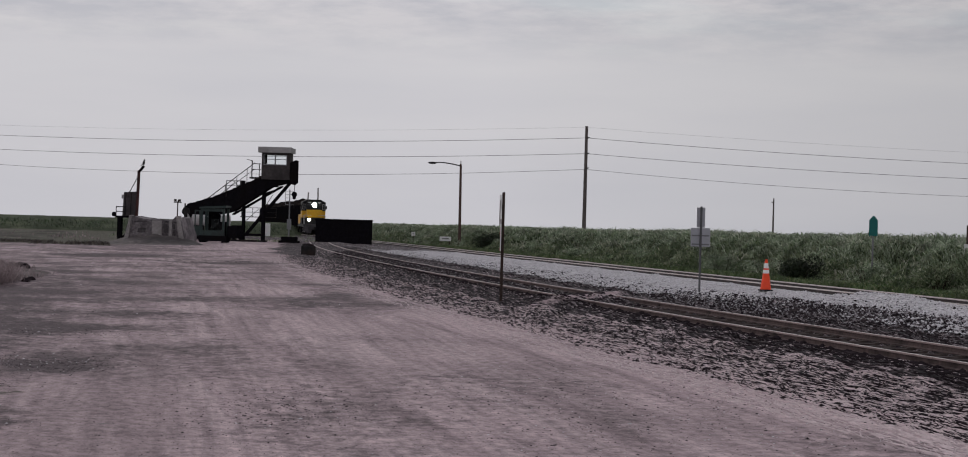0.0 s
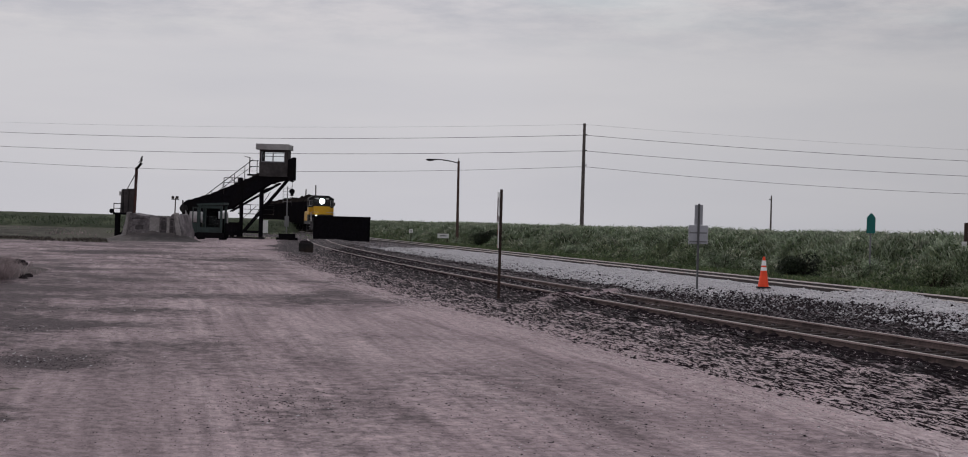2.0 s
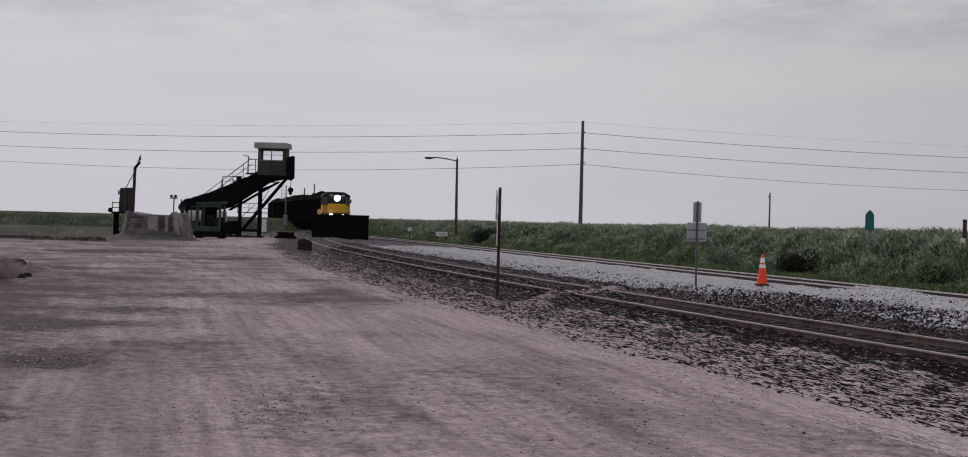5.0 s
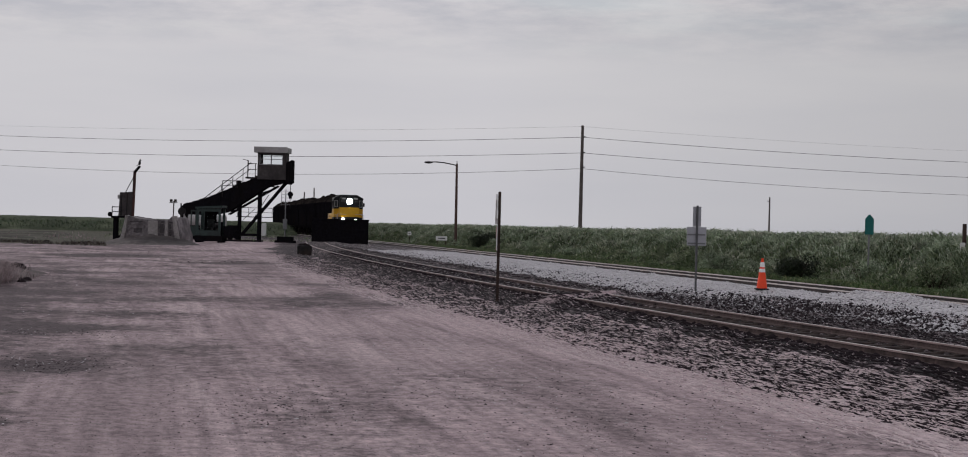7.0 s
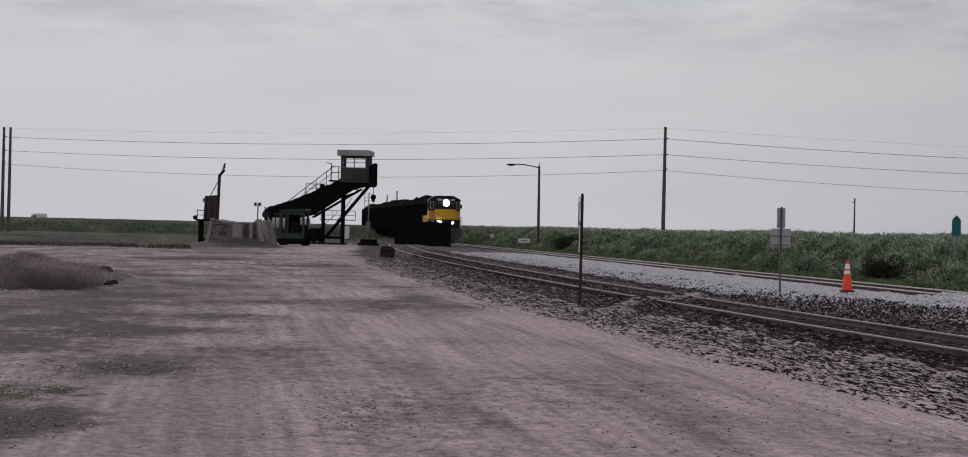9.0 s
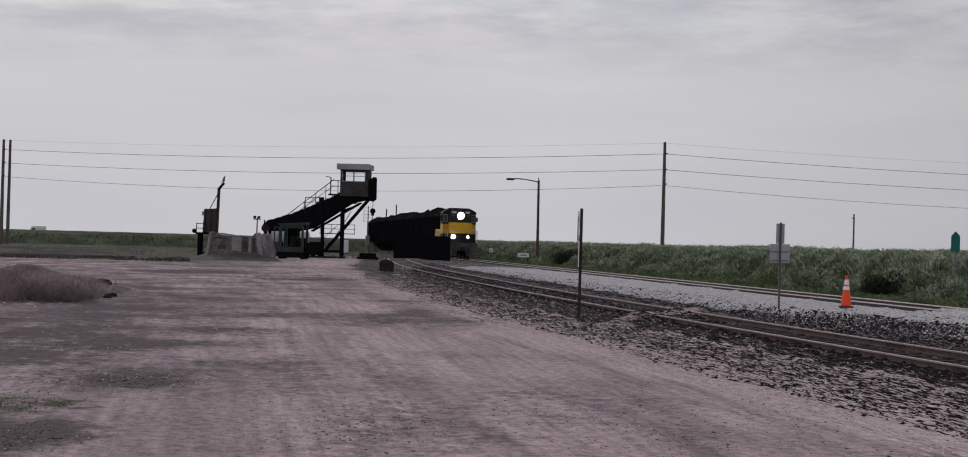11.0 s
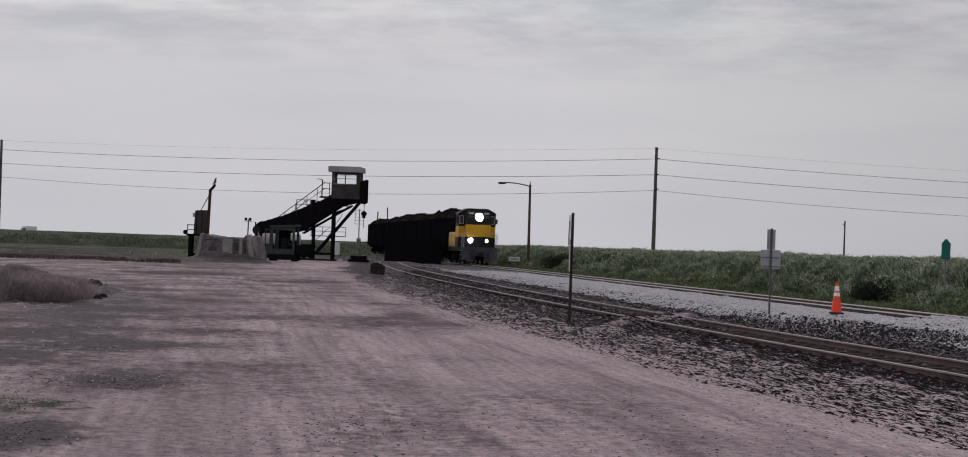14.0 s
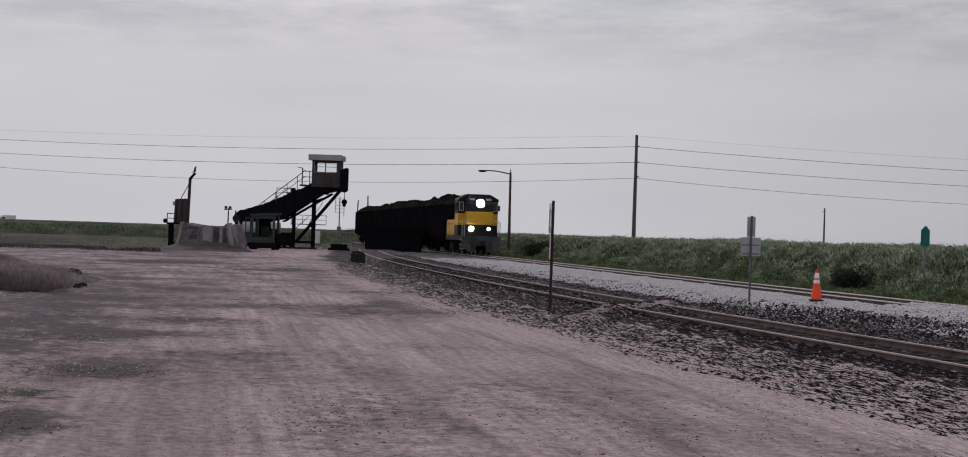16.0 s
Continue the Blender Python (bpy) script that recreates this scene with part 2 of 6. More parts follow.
# darker than the near leaves, with the shade of their hollows in the colour
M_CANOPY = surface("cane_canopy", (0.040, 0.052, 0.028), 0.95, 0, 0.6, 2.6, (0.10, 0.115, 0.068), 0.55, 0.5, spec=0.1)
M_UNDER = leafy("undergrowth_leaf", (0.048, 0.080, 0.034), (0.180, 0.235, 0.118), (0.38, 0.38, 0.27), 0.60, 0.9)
M_WEED = leafy("brown_bank_weed", (0.030, 0.023, 0.022), (0.070, 0.055, 0.050), (0.16, 0.15, 0.10), 0.68)
M_FAR = leafy("far_cane_leaf", (0.040, 0.062, 0.034), (0.080, 0.110, 0.062), (0.13, 0.15, 0.09), 0.70, 0.10)
M_SCRUB = field_strips()
M_BLACK = surface("blackened_steel", (0.0095, 0.0086, 0.0108), 0.85, 0.0, 0.35, 4, (0.011, 0.0092, 0.009), spec=0.0)
M_DARKSTEEL = surface("dark_steel", (0.022, 0.020, 0.021), 0.7, 0.1, 0.3, 6, (0.055, 0.038, 0.030), spec=0.12)
M_GREYSTEEL = surface("galvanised_steel", (0.20, 0.20, 0.21), 0.55, 0.4, 0.15, 8)
M_SIGNBACK = surface("bare_aluminium_plate", (0.38, 0.38, 0.41), 0.5, 0.15, 0.12, 6)
M_WHITE = surface("white_paint", (0.74, 0.73, 0.72), 0.6, 0, 0.06, 8, (0.55, 0.53, 0.5), 0.66)
M_RED = surface("red_paint", (0.42, 0.035, 0.03), 0.6, 0, 0.15, 8)
M_GREEN = surface("green_sign_paint", (0.008, 0.135, 0.125), 0.5, 0, 0.12, 8)
M_CABGREEN = surface("faded_green_paint", (0.028, 0.044, 0.041), 0.65, 0.0, 0.3, 5, (0.016, 0.018, 0.018))
M_ORANGE = surface("orange_rubber", (0.90, 0.075, 0.022), 0.55, 0, 0.08, 6)
M_BAND = surface("reflective_band", (0.82, 0.80, 0.80), 0.35, 0, 0.06, 8)
M_RUBBER = surface("black_rubber", (0.018, 0.018, 0.019), 0.8, 0, 0.3, 8)
M_POLE = surface("weathered_pole", (0.125, 0.105, 0.100), 0.9, 0, 0.3, 5, (0.07, 0.058, 0.055))
M_POST = surface("dark_timber_post", (0.050, 0.034, 0.030), 0.9, 0, 0.35, 9, (0.09, 0.065, 0.055), spec=0.12)
M_REDPOLE = surface("brown_lamp_pole", (0.085, 0.050, 0.042), 0.8, 0, 0.25, 6)
M_WIRE = surface("wire", (0.12, 0.115, 0.12), 0.6, 0.3, 0.1, 8, None, 0.6, 0)
M_CONC = surface("dirty_concrete", (0.215, 0.190, 0.198), 0.92, 0, 0.6, 5, (0.080, 0.069, 0.074), 0.50, 0.6)
M_CONCDARK = surface("soaked_timber", (0.085, 0.074, 0.078), 0.92, 0, 0.5, 5, (0.05, 0.044, 0.046), 0.5, 0.4)
M_CONCPALE = surface("washed_concrete", (0.30, 0.275, 0.272), 0.92, 0, 0.25, 6, (0.19, 0.17, 0.168), 0.55, 0.3)
M_CABIN = surface("weathered_cabin_board", (0.070, 0.062, 0.062), 0.85, 0, 0.3, 4, (0.04, 0.036, 0.036), spec=0.12)
M_ROOF = surface("pale_roof_fascia", (0.36, 0.345, 0.345), 0.75, 0, 0.15, 4, (0.24, 0.225, 0.22))
M_YELLOW = surface("locomotive_yellow", (0.62, 0.34, 0.018), 0.5, 0, 0.12, 3, (0.42, 0.23, 0.03), 0.62)
M_LOCODARK = surface("locomotive_dark_grey", (0.022, 0.022, 0.024), 0.6, 0.1, 0.25, 3, (0.03, 0.028, 0.028), spec=0.12)
M_LOCOGREY = surface("locomotive_pilot_grey", (0.075, 0.069, 0.074), 0.75, 0.0, 0.5, 5, (0.028, 0.026, 0.028), 0.5)
M_RAILWHITE = surface("pale_handrail_paint", (0.42, 0.41, 0.41), 0.6, 0, 0.2, 8, (0.2, 0.19, 0.19))
M_CANELOAD = surface("burnt_cane_load", (0.012, 0.010, 0.010), 0.95, 0, 0.6, 5, (0.032, 0.026, 0.024), 0.5, 0.6, spec=0.0)
M_HEADLAMP = surface("lit_headlamp", (0.9, 0.9, 0.9), 0.3, 0, 0.0, 5, None, 0.6, 0, ((0.86, 1.0, 0.95), 26.0))
M_DITCHLAMP = surface("lit_ditch_lamp", (0.9, 0.9, 0.8), 0.3, 0, 0.0, 5, None, 0.6, 0, ((1.0, 0.93, 0.72), 14.0))
# opaque dark grey pane, no view into the cab
M_DARKGLASS = surface("dark_cab_glass", (0.05, 0.052, 0.056), 0.2, 0, 0.15, 6)
M_HOPPER = surface("grey_hopper_sheet", (0.066, 0.056, 0.058), 0.8, 0, 0.35, 4, (0.03, 0.026, 0.027), spec=0.15)
M_BIRD = surface("dark_feathers", (0.030, 0.026, 0.026), 0.9, 0, 0.3, 30)


def glass_material():
    m, nt, bs = nodes_of("window_glass")
    bs.inputs["Base Color"].default_value = (0.9, 0.95, 0.95, 1)
    bs.inputs["Roughness"].default_value = 0.03
    bs.inputs["Transmission Weight"].default_value = 1.0
    bs.inputs["IOR"].default_value = 1.1
    return m


M_GLASS = glass_material()


# ---- mesh helpers ----
def box(bm, x0, x1, y0, y1, z0, z1, bevel=0.0, m=None):
    r = bmesh.ops.create_cube(bm, size=1.0)
    vs = r["verts"]
    bmesh.ops.scale(bm, vec=(x1 - x0, y1 - y0, z1 - z0), verts=vs)
    bmesh.ops.translate(bm, vec=((x0 + x1) / 2, (y0 + y1) / 2, (z0 + z1) / 2), verts=vs)
    if bevel:
        es = list({e for v in vs for e in v.link_edges})
        r = bmesh.ops.bevel(bm, geom=es, offset=bevel, segments=2, affect="EDGES", profile=0.6)
        vs = list({v for f in r["faces"] for v in f.verts} | {v for v in vs if v.is_valid})
    if m is not None:
        bmesh.ops.transform(bm, matrix=m, verts=vs)
    return vs


def rod(bm, a, b, r0, r1=None, seg=8):
    a, b = Vector(a), Vector(b)
    way = b - a
    m = Matrix.Translation((a + b) / 2) @ way.to_track_quat("Z", "Y").to_matrix().to_4x4()
    bmesh.ops.create_cone(bm, cap_ends=True, segments=seg, radius1=r0, radius2=r0 if r1 is None else r1, depth=way.length, matrix=m)


def beam(bm, a, b, w, h):
    a, b = Vector(a), Vector(b)
    way = b - a
    m = Matrix.Translation((a + b) / 2) @ way.to_track_quat("Z", "Y").to_matrix().to_4x4()
    box(bm, -w / 2, w / 2, -h / 2, h / 2, -way.length / 2, way.length / 2, 0, m)


def tube(bm, pts, r, seg=5):
    """One continuous tube along points that run mostly sideways."""
    rings = []
    for i, p in enumerate(pts):
        way = (Vector(pts[min(i + 1, len(pts) - 1)]) - Vector(pts[max(i - 1, 0)])).normalized()
        side = way.cross(Vector((0, 0, 1))).normalized()
        up = side.cross(way)
        rings.append([bm.verts.new(Vector(p) + (side * math.cos(a) + up * math.sin(a)) * r) for a in [k * 2 * math.pi / seg for k in range(seg)]])
    for a, b in zip(rings, rings[1:]):
        for k in range(seg):
            bm.faces.new((a[k], a[(k + 1) % seg], b[(k + 1) % seg], b[k]))


def prism(bm, outline, y0, y1):
    """An outline in x and z, given thickness along y."""
    f0 = [bm.verts.new((x, y0, z)) for x, z in outline]
    f1 = [bm.verts.new((x, y1, z)) for x, z in outline]
    bm.faces.new(f0)
    bm.faces.new(f1[::-1])
    k = len(outline)
    for i in range(k):
        bm.faces.new((f0[i], f1[i], f1[(i + 1) % k], f0[(i + 1) % k]))
    bmesh.ops.recalc_face_normals(bm, faces=bm.faces[:])


def ball(bm, c, r, seg=10, squash=(1, 1, 1)):
    v = bmesh.ops.create_icosphere(bm, subdivisions=2, radius=r)["verts"]
    bmesh.ops.scale(bm, vec=squash, verts=v)
    bmesh.ops.translate(bm, vec=c, verts=v)
    return v


def part(name, bm, material, parent=None, label=""):
    me = bpy.data.meshes.new(name)
    bm.to_mesh(me)
    bm.free()
    me.materials.append(material)
    ob = new(name, me)
    if parent:
        ob.parent = parent
    if label:
        ob["label"] = label
    return ob


def bpart(name, boxes, material, parent, label="", bevel=0.0):
    bm = bmesh.new()
    for b in boxes:
        box(bm, *b, bevel)
    return part(name, bm, material, parent, label)


def rpart(name, rods, material, parent, label="", seg=8):
    bm = bmesh.new()
    for r in rods:
        rod(bm, *r, seg=seg)
    return part(name, bm, material, parent, label)


def thing(name, m, label, category, group="", kind=""):
    ob = new(name)
    ob.empty_display_size = 0.2
    ob.matrix_world = m
    return tagged(ob, label, category, group, kind)


def sheet(name, verts, faces, material, label, category, kind="stuff", smooth=False):
    me = bpy.data.meshes.new(name)
    me.from_pydata(verts, [], faces)
    me.materials.append(material)
    if smooth:
        me.polygons.foreach_set("use_smooth", [True] * len(me.polygons))
    return tagged(new(name, me), label, category, "", kind)


rng = np.random.default_rng(7)


def lattice(x, y, seed=0):
    """Smooth value noise, 0 to 1, on arrays."""
    x0, y0 = np.floor(x), np.floor(y)
    fx, fy = x - x0, y - y0
    fx, fy = fx * fx * (3 - 2 * fx), fy * fy * (3 - 2 * fy)

    def h(i, j):
        v = np.sin(i * 127.1 + j * 311.7 + seed * 74.7) * 43758.5453
        return v - np.floor(v)

    return (h(x0, y0) * (1 - fx) + h(x0 + 1, y0) * fx) * (1 - fy) + (h(x0, y0 + 1) * (1 - fx) + h(x0 + 1, y0 + 1) * fx) * fy


def step(a, b, v):
    t = np.clip((v - a) / (b - a), 0, 1)
    return t * t * (3 - 2 * t)


def ground_height(x, y):
    u = x * math.cos(TH) + y * math.sin(TH)
    s = -x * math.sin(TH) + y * math.cos(TH)
    su = 9.78 + 0.0005 * (s - 65.0) ** 2
    far = step(34, 43, s)
    z = (0.200 + 0.020 * step(30, 44, s) + 0.045 * step(50, 72, s)) * step(su - 2.3 + 0.7 * far, su - 1.35 + 0.4 * far, u) * step(175, 150, s) * (1 - 0.5 * step(30, 44, s) * step(su + 1.5, su + 3, u))
    z = z - 0.085 * step(0.70, 0.58, np.abs(u - su)) * step(56, 44, s)
    z = np.maximum(z, 0.07 * step(17.5, 19.0, u) * step(24.5, 22.8, u))
    # ballast heaped between the tracks
    z = z + 0.05 * step(12.5, 15, u) * step(19, 17.2, u) * lattice(u * 0.8, s * 0.25, 3) * step(160, 120, s)
    z = z + 0.28 * np.exp(-(((u - 18.2) / 0.75) ** 2 + ((s - 43.5) / 4.6) ** 2)) + 0.08 * np.exp(-(((u - 14.8) / 1.6) ** 2 + ((s - 39.5) / 6.0) ** 2))
    # verge falls away beyond the main line
    z = z - 0.15 * step(23.5, 26.5, u)
    over = np.exp(-(((s - 42.0 - 1.6 * (u - su)) / 1.5) ** 2)) * step(su - 2.6, su - 1.0, u) * step(su + 2.4, su + 1.0, u)
    z = z * (1 - over) + 0.325 * over
    rough = step(su - 3.6, su - 2.2, u) * step(23.5, 22.0, u)
    near_rail = np.minimum(np.abs(u - su), np.abs(u - 20.5))
    rough = rough * step(0.6, 1.5, near_rail)
    ra, rb = x * 0.98 - y * 0.199, x * 0.199 + y * 0.98
    z = z + rough * (0.13 * (lattice(ra * 2.6, rb * 0.45, 5) - 0.5) + 0.05 * (lattice(u * 3, s * 3, 6) - 0.5))
    z = z + (0.05 * (lattice(x * 0.5, y * 0.3, 9) - 0.5) + 0.018 * (lattice(u * 3.2, s * 0.5, 10) - 0.5)) * step(9, 6, u)
    return z


# ---- ground: one sheet to the horizon ----
def build_ground():
    ang = np.concatenate([np.linspace(-180, -24, 40)[:-1], np.linspace(-24, 24, 520), np.linspace(24, 180, 40)[1:-1]])
    rad = np.concatenate([[0.6, 3, 7], np.geomspace(10, 260, 300), np.geomspace(290, 4500, 22)])
    a, r = np.meshgrid(np.radians(ang), rad)
    x, y = (r * np.sin(a)).ravel(), (r * np.cos(a)).ravel()
    z = ground_height(x, y)
    na, nr = len(ang), len(rad)
    i = np.arange(nr - 1)[:, None] * na + np.arange(na)[None, :]
    j = np.arange(nr - 1)[:, None] * na + (np.arange(na)[None, :] + 1) % na
    quads = np.stack([i, j, j + na, i + na], -1).reshape(-1, 4)
    verts = np.stack([x, y, z], -1).tolist()
    faces = quads.tolist() + [list(range(na - 1, -1, -1))]
    ob = sheet("ground", verts, faces, M_GROUND, "packed pale marl yard ground with muck and ballast", "ground", "structure", True)
    u = x * math.cos(TH) + y * math.sin(TH)
    s = -x * math.sin(TH) + y * math.cos(TH)
    su = 9.78 + 0.0005 * (s - 65.0) ** 2
    wob = 0.9 * (lattice(s * 0.12, u * 0.2, 21) - 0.5) + 0.6 * (lattice(s * 0.5, u * 0.7, 22) - 0.5)
    edge = 0.24 * step(su - 5.0, su - 3.8, u + wob) + 0.75 * step(su - 3.9, su - 2.4, u + wob) + 0.28 * step(su - 2.6, su - 1.4, u + wob)
    muck = edge * step(15.8, 13.2, u + 1.6 * wob) * step(185, 150, s)
    damp = 0.90 * step(4.0, -3.0, u + 1.5 * wob) * step(17, 24, y) * (1 - 0.35 * step(48, 75, y))
    damp = np.maximum(damp, 0.50 * step(26, 60, s) * step(8, 3, u + wob))
    for cx, cy, rx, ry, k in ((-7.4, 29.5, 2.4, 3.2, 1.1), (-4.9, 15.4, 1.0, 2.0, 1.7), (-5.2, 22.5, 0.9, 2.4, 0.9), (-1.4, 16.5, 1.8, 2.6, 0.62), (-0.5, 21, 2.0, 3.0, 0.55), (1.2, 17.5, 0.5, 2.2, 0.4), (-20, 108, 8.0, 9.0, 0.8), (-3.6, 43, 2.6, 6.0, 0.85), (-17.4, 88, 4.5, 7.0, 1.2), (-10.8, 80, 3.5, 6.0, 1.0), (-2.5, 55, 4.5, 5, 0.8), (-10, 22, 3.5, 3, 0.6), (-2.6, 24, 1.6, 5, 0.5), (-8.0, 34.5, 4.0, 2.4, 0.95), (-6.0, 42, 4.0, 3.0, 0.85), (-22.5, 118, 6, 7, 0.9),
                              (-9, 72, 5, 6, 0.6), (3.4, 15.5, 0.9, 1.6, 0.35)):
        damp = np.maximum(damp, k * step(1.5, 0.2, np.hypot((x - cx) / rx, (y - cy) / ry)))
    damp = damp * (1 - 0.85 * np.exp(-(((x + 2.9) / 0.9) ** 2 + ((y - 17.0) / 3.0) ** 2)))
    muck = np.maximum(muck, 0.85 * step(88, 125, s) * step(11.5, 13.0, u) * step(24.5, 23, u))
    muck = np.maximum(muck, 0.8 * step(175, 190, s) * step(26, 22, u) * step(-6, 2, u))
    over = np.exp(-(((s - 42.0 - 1.6 * (u - su)) / 1.7) ** 2)) * step(su - 2.8, su - 1.2, u) * step(su + 2.2, su + 1.0, u)
    muck = muck * (1 - 0.75 * over)
    ballast = step(12.9, 14.6, u + 1.3 * wob) * step(22.6, 21.8, u) * step(-40, -20, s) * (1 - 0.75 * step(92, 135, s))
    spill = np.exp(-(((u - 14.6) / 2.2) ** 2 + ((s - 39) / 8.0) ** 2))
    ballast = np.clip(ballast - 0.95 * spill, 0, 1)
    muck = np.maximum(muck, 0.60 * spill)
    grass = np.maximum(step(22.0, 23.0, u), step(118, 130, s + 6 * wob) * step(3, -6, u))
    grass = np.maximum(grass, step(260, 300, s))
    grass = np.maximum(grass, 0.55 * step(1.6, 0.3, np.hypot((x + 5.6) / 1.0, (y - 18.6) / 1.2)))
    for name, v in (("damp", damp), ("muck", muck), ("ballast", ballast), ("grass", grass)):
        at = ob.data.attributes.new(name, "FLOAT", "POINT")
        at.data.foreach_set("value", v.astype(np.float32))
    return ob


build_ground()


# ---- railway ----
SIDE_RAIL = 0.112


def rail_run(name, centre, s_values, z_top, parent, offset):
    """One rail: a swept foot, web and head."""
    prof = [(-0.070, -0.165), (0.070, -0.165), (0.070, -0.145), (0.012, -0.13), (0.012, -0.045), (0.036, -0.035), (0.036, -0.004), (0.028, 0.0),
            (-0.028, 0.0), (-0.036, -0.004), (-0.036, -0.035), (-0.012, -0.045), (-0.012, -0.13), (-0.070, -0.145)]
    verts, faces, mats = [], [], []
    bright = parent.name.startswith("main")
    tall = 1.0 if bright else SIDE_RAIL / 0.165
    for s in s_values:
        for w, h in prof:
            verts.append(tr(centre(s) + offset + w, s, z_top + h * tall))
    k = len(prof)
    for i in range(len(s_values) - 1):
        for j in range(k):
            faces.append((i * k + j, i * k + (j + 1) % k, (i + 1) * k + (j + 1) % k, (i + 1) * k + j))
            # 1 bright head, 2 darkened web and foot, 0 the rest
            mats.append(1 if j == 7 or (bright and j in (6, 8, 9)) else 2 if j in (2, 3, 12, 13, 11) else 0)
    me = bpy.data.meshes.new(name)
    me.from_pydata(verts, [], faces)
    me.materials.append(M_RAIL_MAIN if parent.name.startswith("main") else M_RAIL)
    me.materials.append(M_RAILTOP)
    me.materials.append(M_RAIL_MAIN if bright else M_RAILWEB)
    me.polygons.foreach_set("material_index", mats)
    ob = new(name, me)
    ob.parent = parent
    return ob


def tie_mesh():
    bm = bmesh.new()
    box(bm, -1.3, 1.3, -0.115, 0.115, -0.18, 0.0, 0.012)
    for q in (-0.753, 0.753):
        box(bm, q - 0.18, q + 0.18, -0.09, 0.09, 0.0, 0.014)
    me = bpy.data.meshes.new("tie")
    bm.to_mesh(me)
    bm.free()
    me.materials.append(M_TIE)
    return me


def build_tracks():
    me = tie_mesh()
    for name, centre, s0, s1, step_s, z, gap, label in (
            ("siding_track", side_u, 8.0, 148.0, 2.5, SIDE_Z, 0.56, "rusty siding rails on half-buried timber ties"),
            ("main_track", lambda s: MAIN_U, -40.0, 420.0, 20.0, MAIN_Z, 0.55, "worn main line rails on white limestone ballast")):
        ob = thing(name, Matrix.Identity(4), label, "railway track", "", "structure")
        ss = list(np.arange(s0, s1 + 0.1, step_s))
        for side in (-0.753, 0.753):
            rail_run("rail", centre, ss, z, ob, side)
        n = 0
        s = 12.0 if name == "siding_track" else 34.0
        while n < 210 and s < s1:
            sunk = 0.09 * min(1.0, max(0.0, (s - 38.0) / 5.0)) if name == "siding_track" else 0.0
            t = new("tie", me)
            t.parent = ob
            lean = (centre(s + 1) - centre(s)) * -57
            jit = random.uniform(-0.02, 0.02)
            t.matrix_basis = Matrix.Translation(tr(centre(s), s, z - (SIDE_RAIL if name == "siding_track" else 0.165) - 0.012 - sunk + jit * 0.3)) @ pose(0, 0, 0, 0, 0, TRACK_TURN + lean + random.uniform(-1.5, 1.5))
            s += gap + jit
            n += 1


build_tracks()


# ---- scattered stones, clods and trash ----
def scatter(name, n, place, size, material, label, category, flat=0.7, long=1.0, aim=None):
    base = np.array([(1, 0, 0), (-1, 0, 0), (0, 1, 0), (0, -1, 0), (0, 0, 1), (0, 0, -1)], float)
    tri = np.array([(0, 2, 4), (2, 1, 4), (1, 3, 4), (3, 0, 4), (2, 0, 5), (1, 2, 5), (3, 1, 5), (0, 3, 5)])
    u, s = place(n)
    n = len(u)
    x = u * math.cos(TH) - s * math.sin(TH)
    y = u * math.sin(TH) + s * math.cos(TH)
    z = ground_height(x, y)
    r = size[0] * (size[1] / size[0]) ** rng.random(n)
    v = base[None] * (0.65 + 0.6 * rng.random((n, 6, 1))) * r[:, None, None]
    v[..., 0] *= long
    v[..., 2] *= flat
    a = rng.random(n) * 6.283 if aim is None else aim + rng.normal(0, 0.17, n)
    ca, sa = np.cos(a)[:, None], np.sin(a)[:, None]
    vx, vy = v[..., 0] * ca - v[..., 1] * sa, v[..., 0] * sa + v[..., 1] * ca
    out = np.stack([vx + x[:, None], vy + y[:, None], v[..., 2] + (z + r * flat * 0.35)[:, None]], -1).reshape(-1, 3)
    f = (tri[None] + 6 * np.arange(n)[:, None, None]).reshape(-1, 3)
    return sheet(name, out.tolist(), f.tolist(), material, label, category)


def between_tracks(n):
    u, s = along(13.4, 19.4, 22, 118)(n)
    spilt = np.exp(-(((u - 14.6) / 2.2) ** 2 + ((s - 39) / 8.0) ** 2))
    keep = rng.random(n) > 0.93 * spilt
    return u[keep], s[keep]


def along(lo, hi, s0, s1, power=1.6):
    def place(n):
        s = s0 + (s1 - s0) * rng.random(n) ** power
        return lo + (hi - lo) * rng.random(n), s
    return place


def bank_place(n):
    s = 14 + 90 * rng.random(n) ** 1.7
    su = 9.78 + 0.0005 * (s - 65.0) ** 2
    return su - 0.95 - 2.9 * rng.random(n) ** 1.3, s


def crib_place(n):
    s = 14 + 90 * rng.random(n) ** 1.7
    su = 9.78 + 0.0005 * (s - 65.0) ** 2
    return su - 0.6 + 1.2 * rng.random(n), s


scatter("ballast_stones", 42000, between_tracks, (0.014, 0.05), M_STONE, "loose white limestone ballast stones between the tracks", "gravel")
scatter("muck_clods", 2600, bank_place, (0.012, 0.04), M_CLOD, "black muck clods and cane trash beside the siding", "soil", 0.6, 1.8)
scatter("muck_spill", 11000, along(11.7, 15.8, 20, 120), (0.012, 0.045), M_CLOD, "black muck spilled over pale ballast", "soil", 0.6, 1.4)
def spill_place(n):
    return 14.6 + 1.5 * rng.normal(0, 0.8, n), 39.5 + 6.0 * rng.normal(0, 0.8, n)


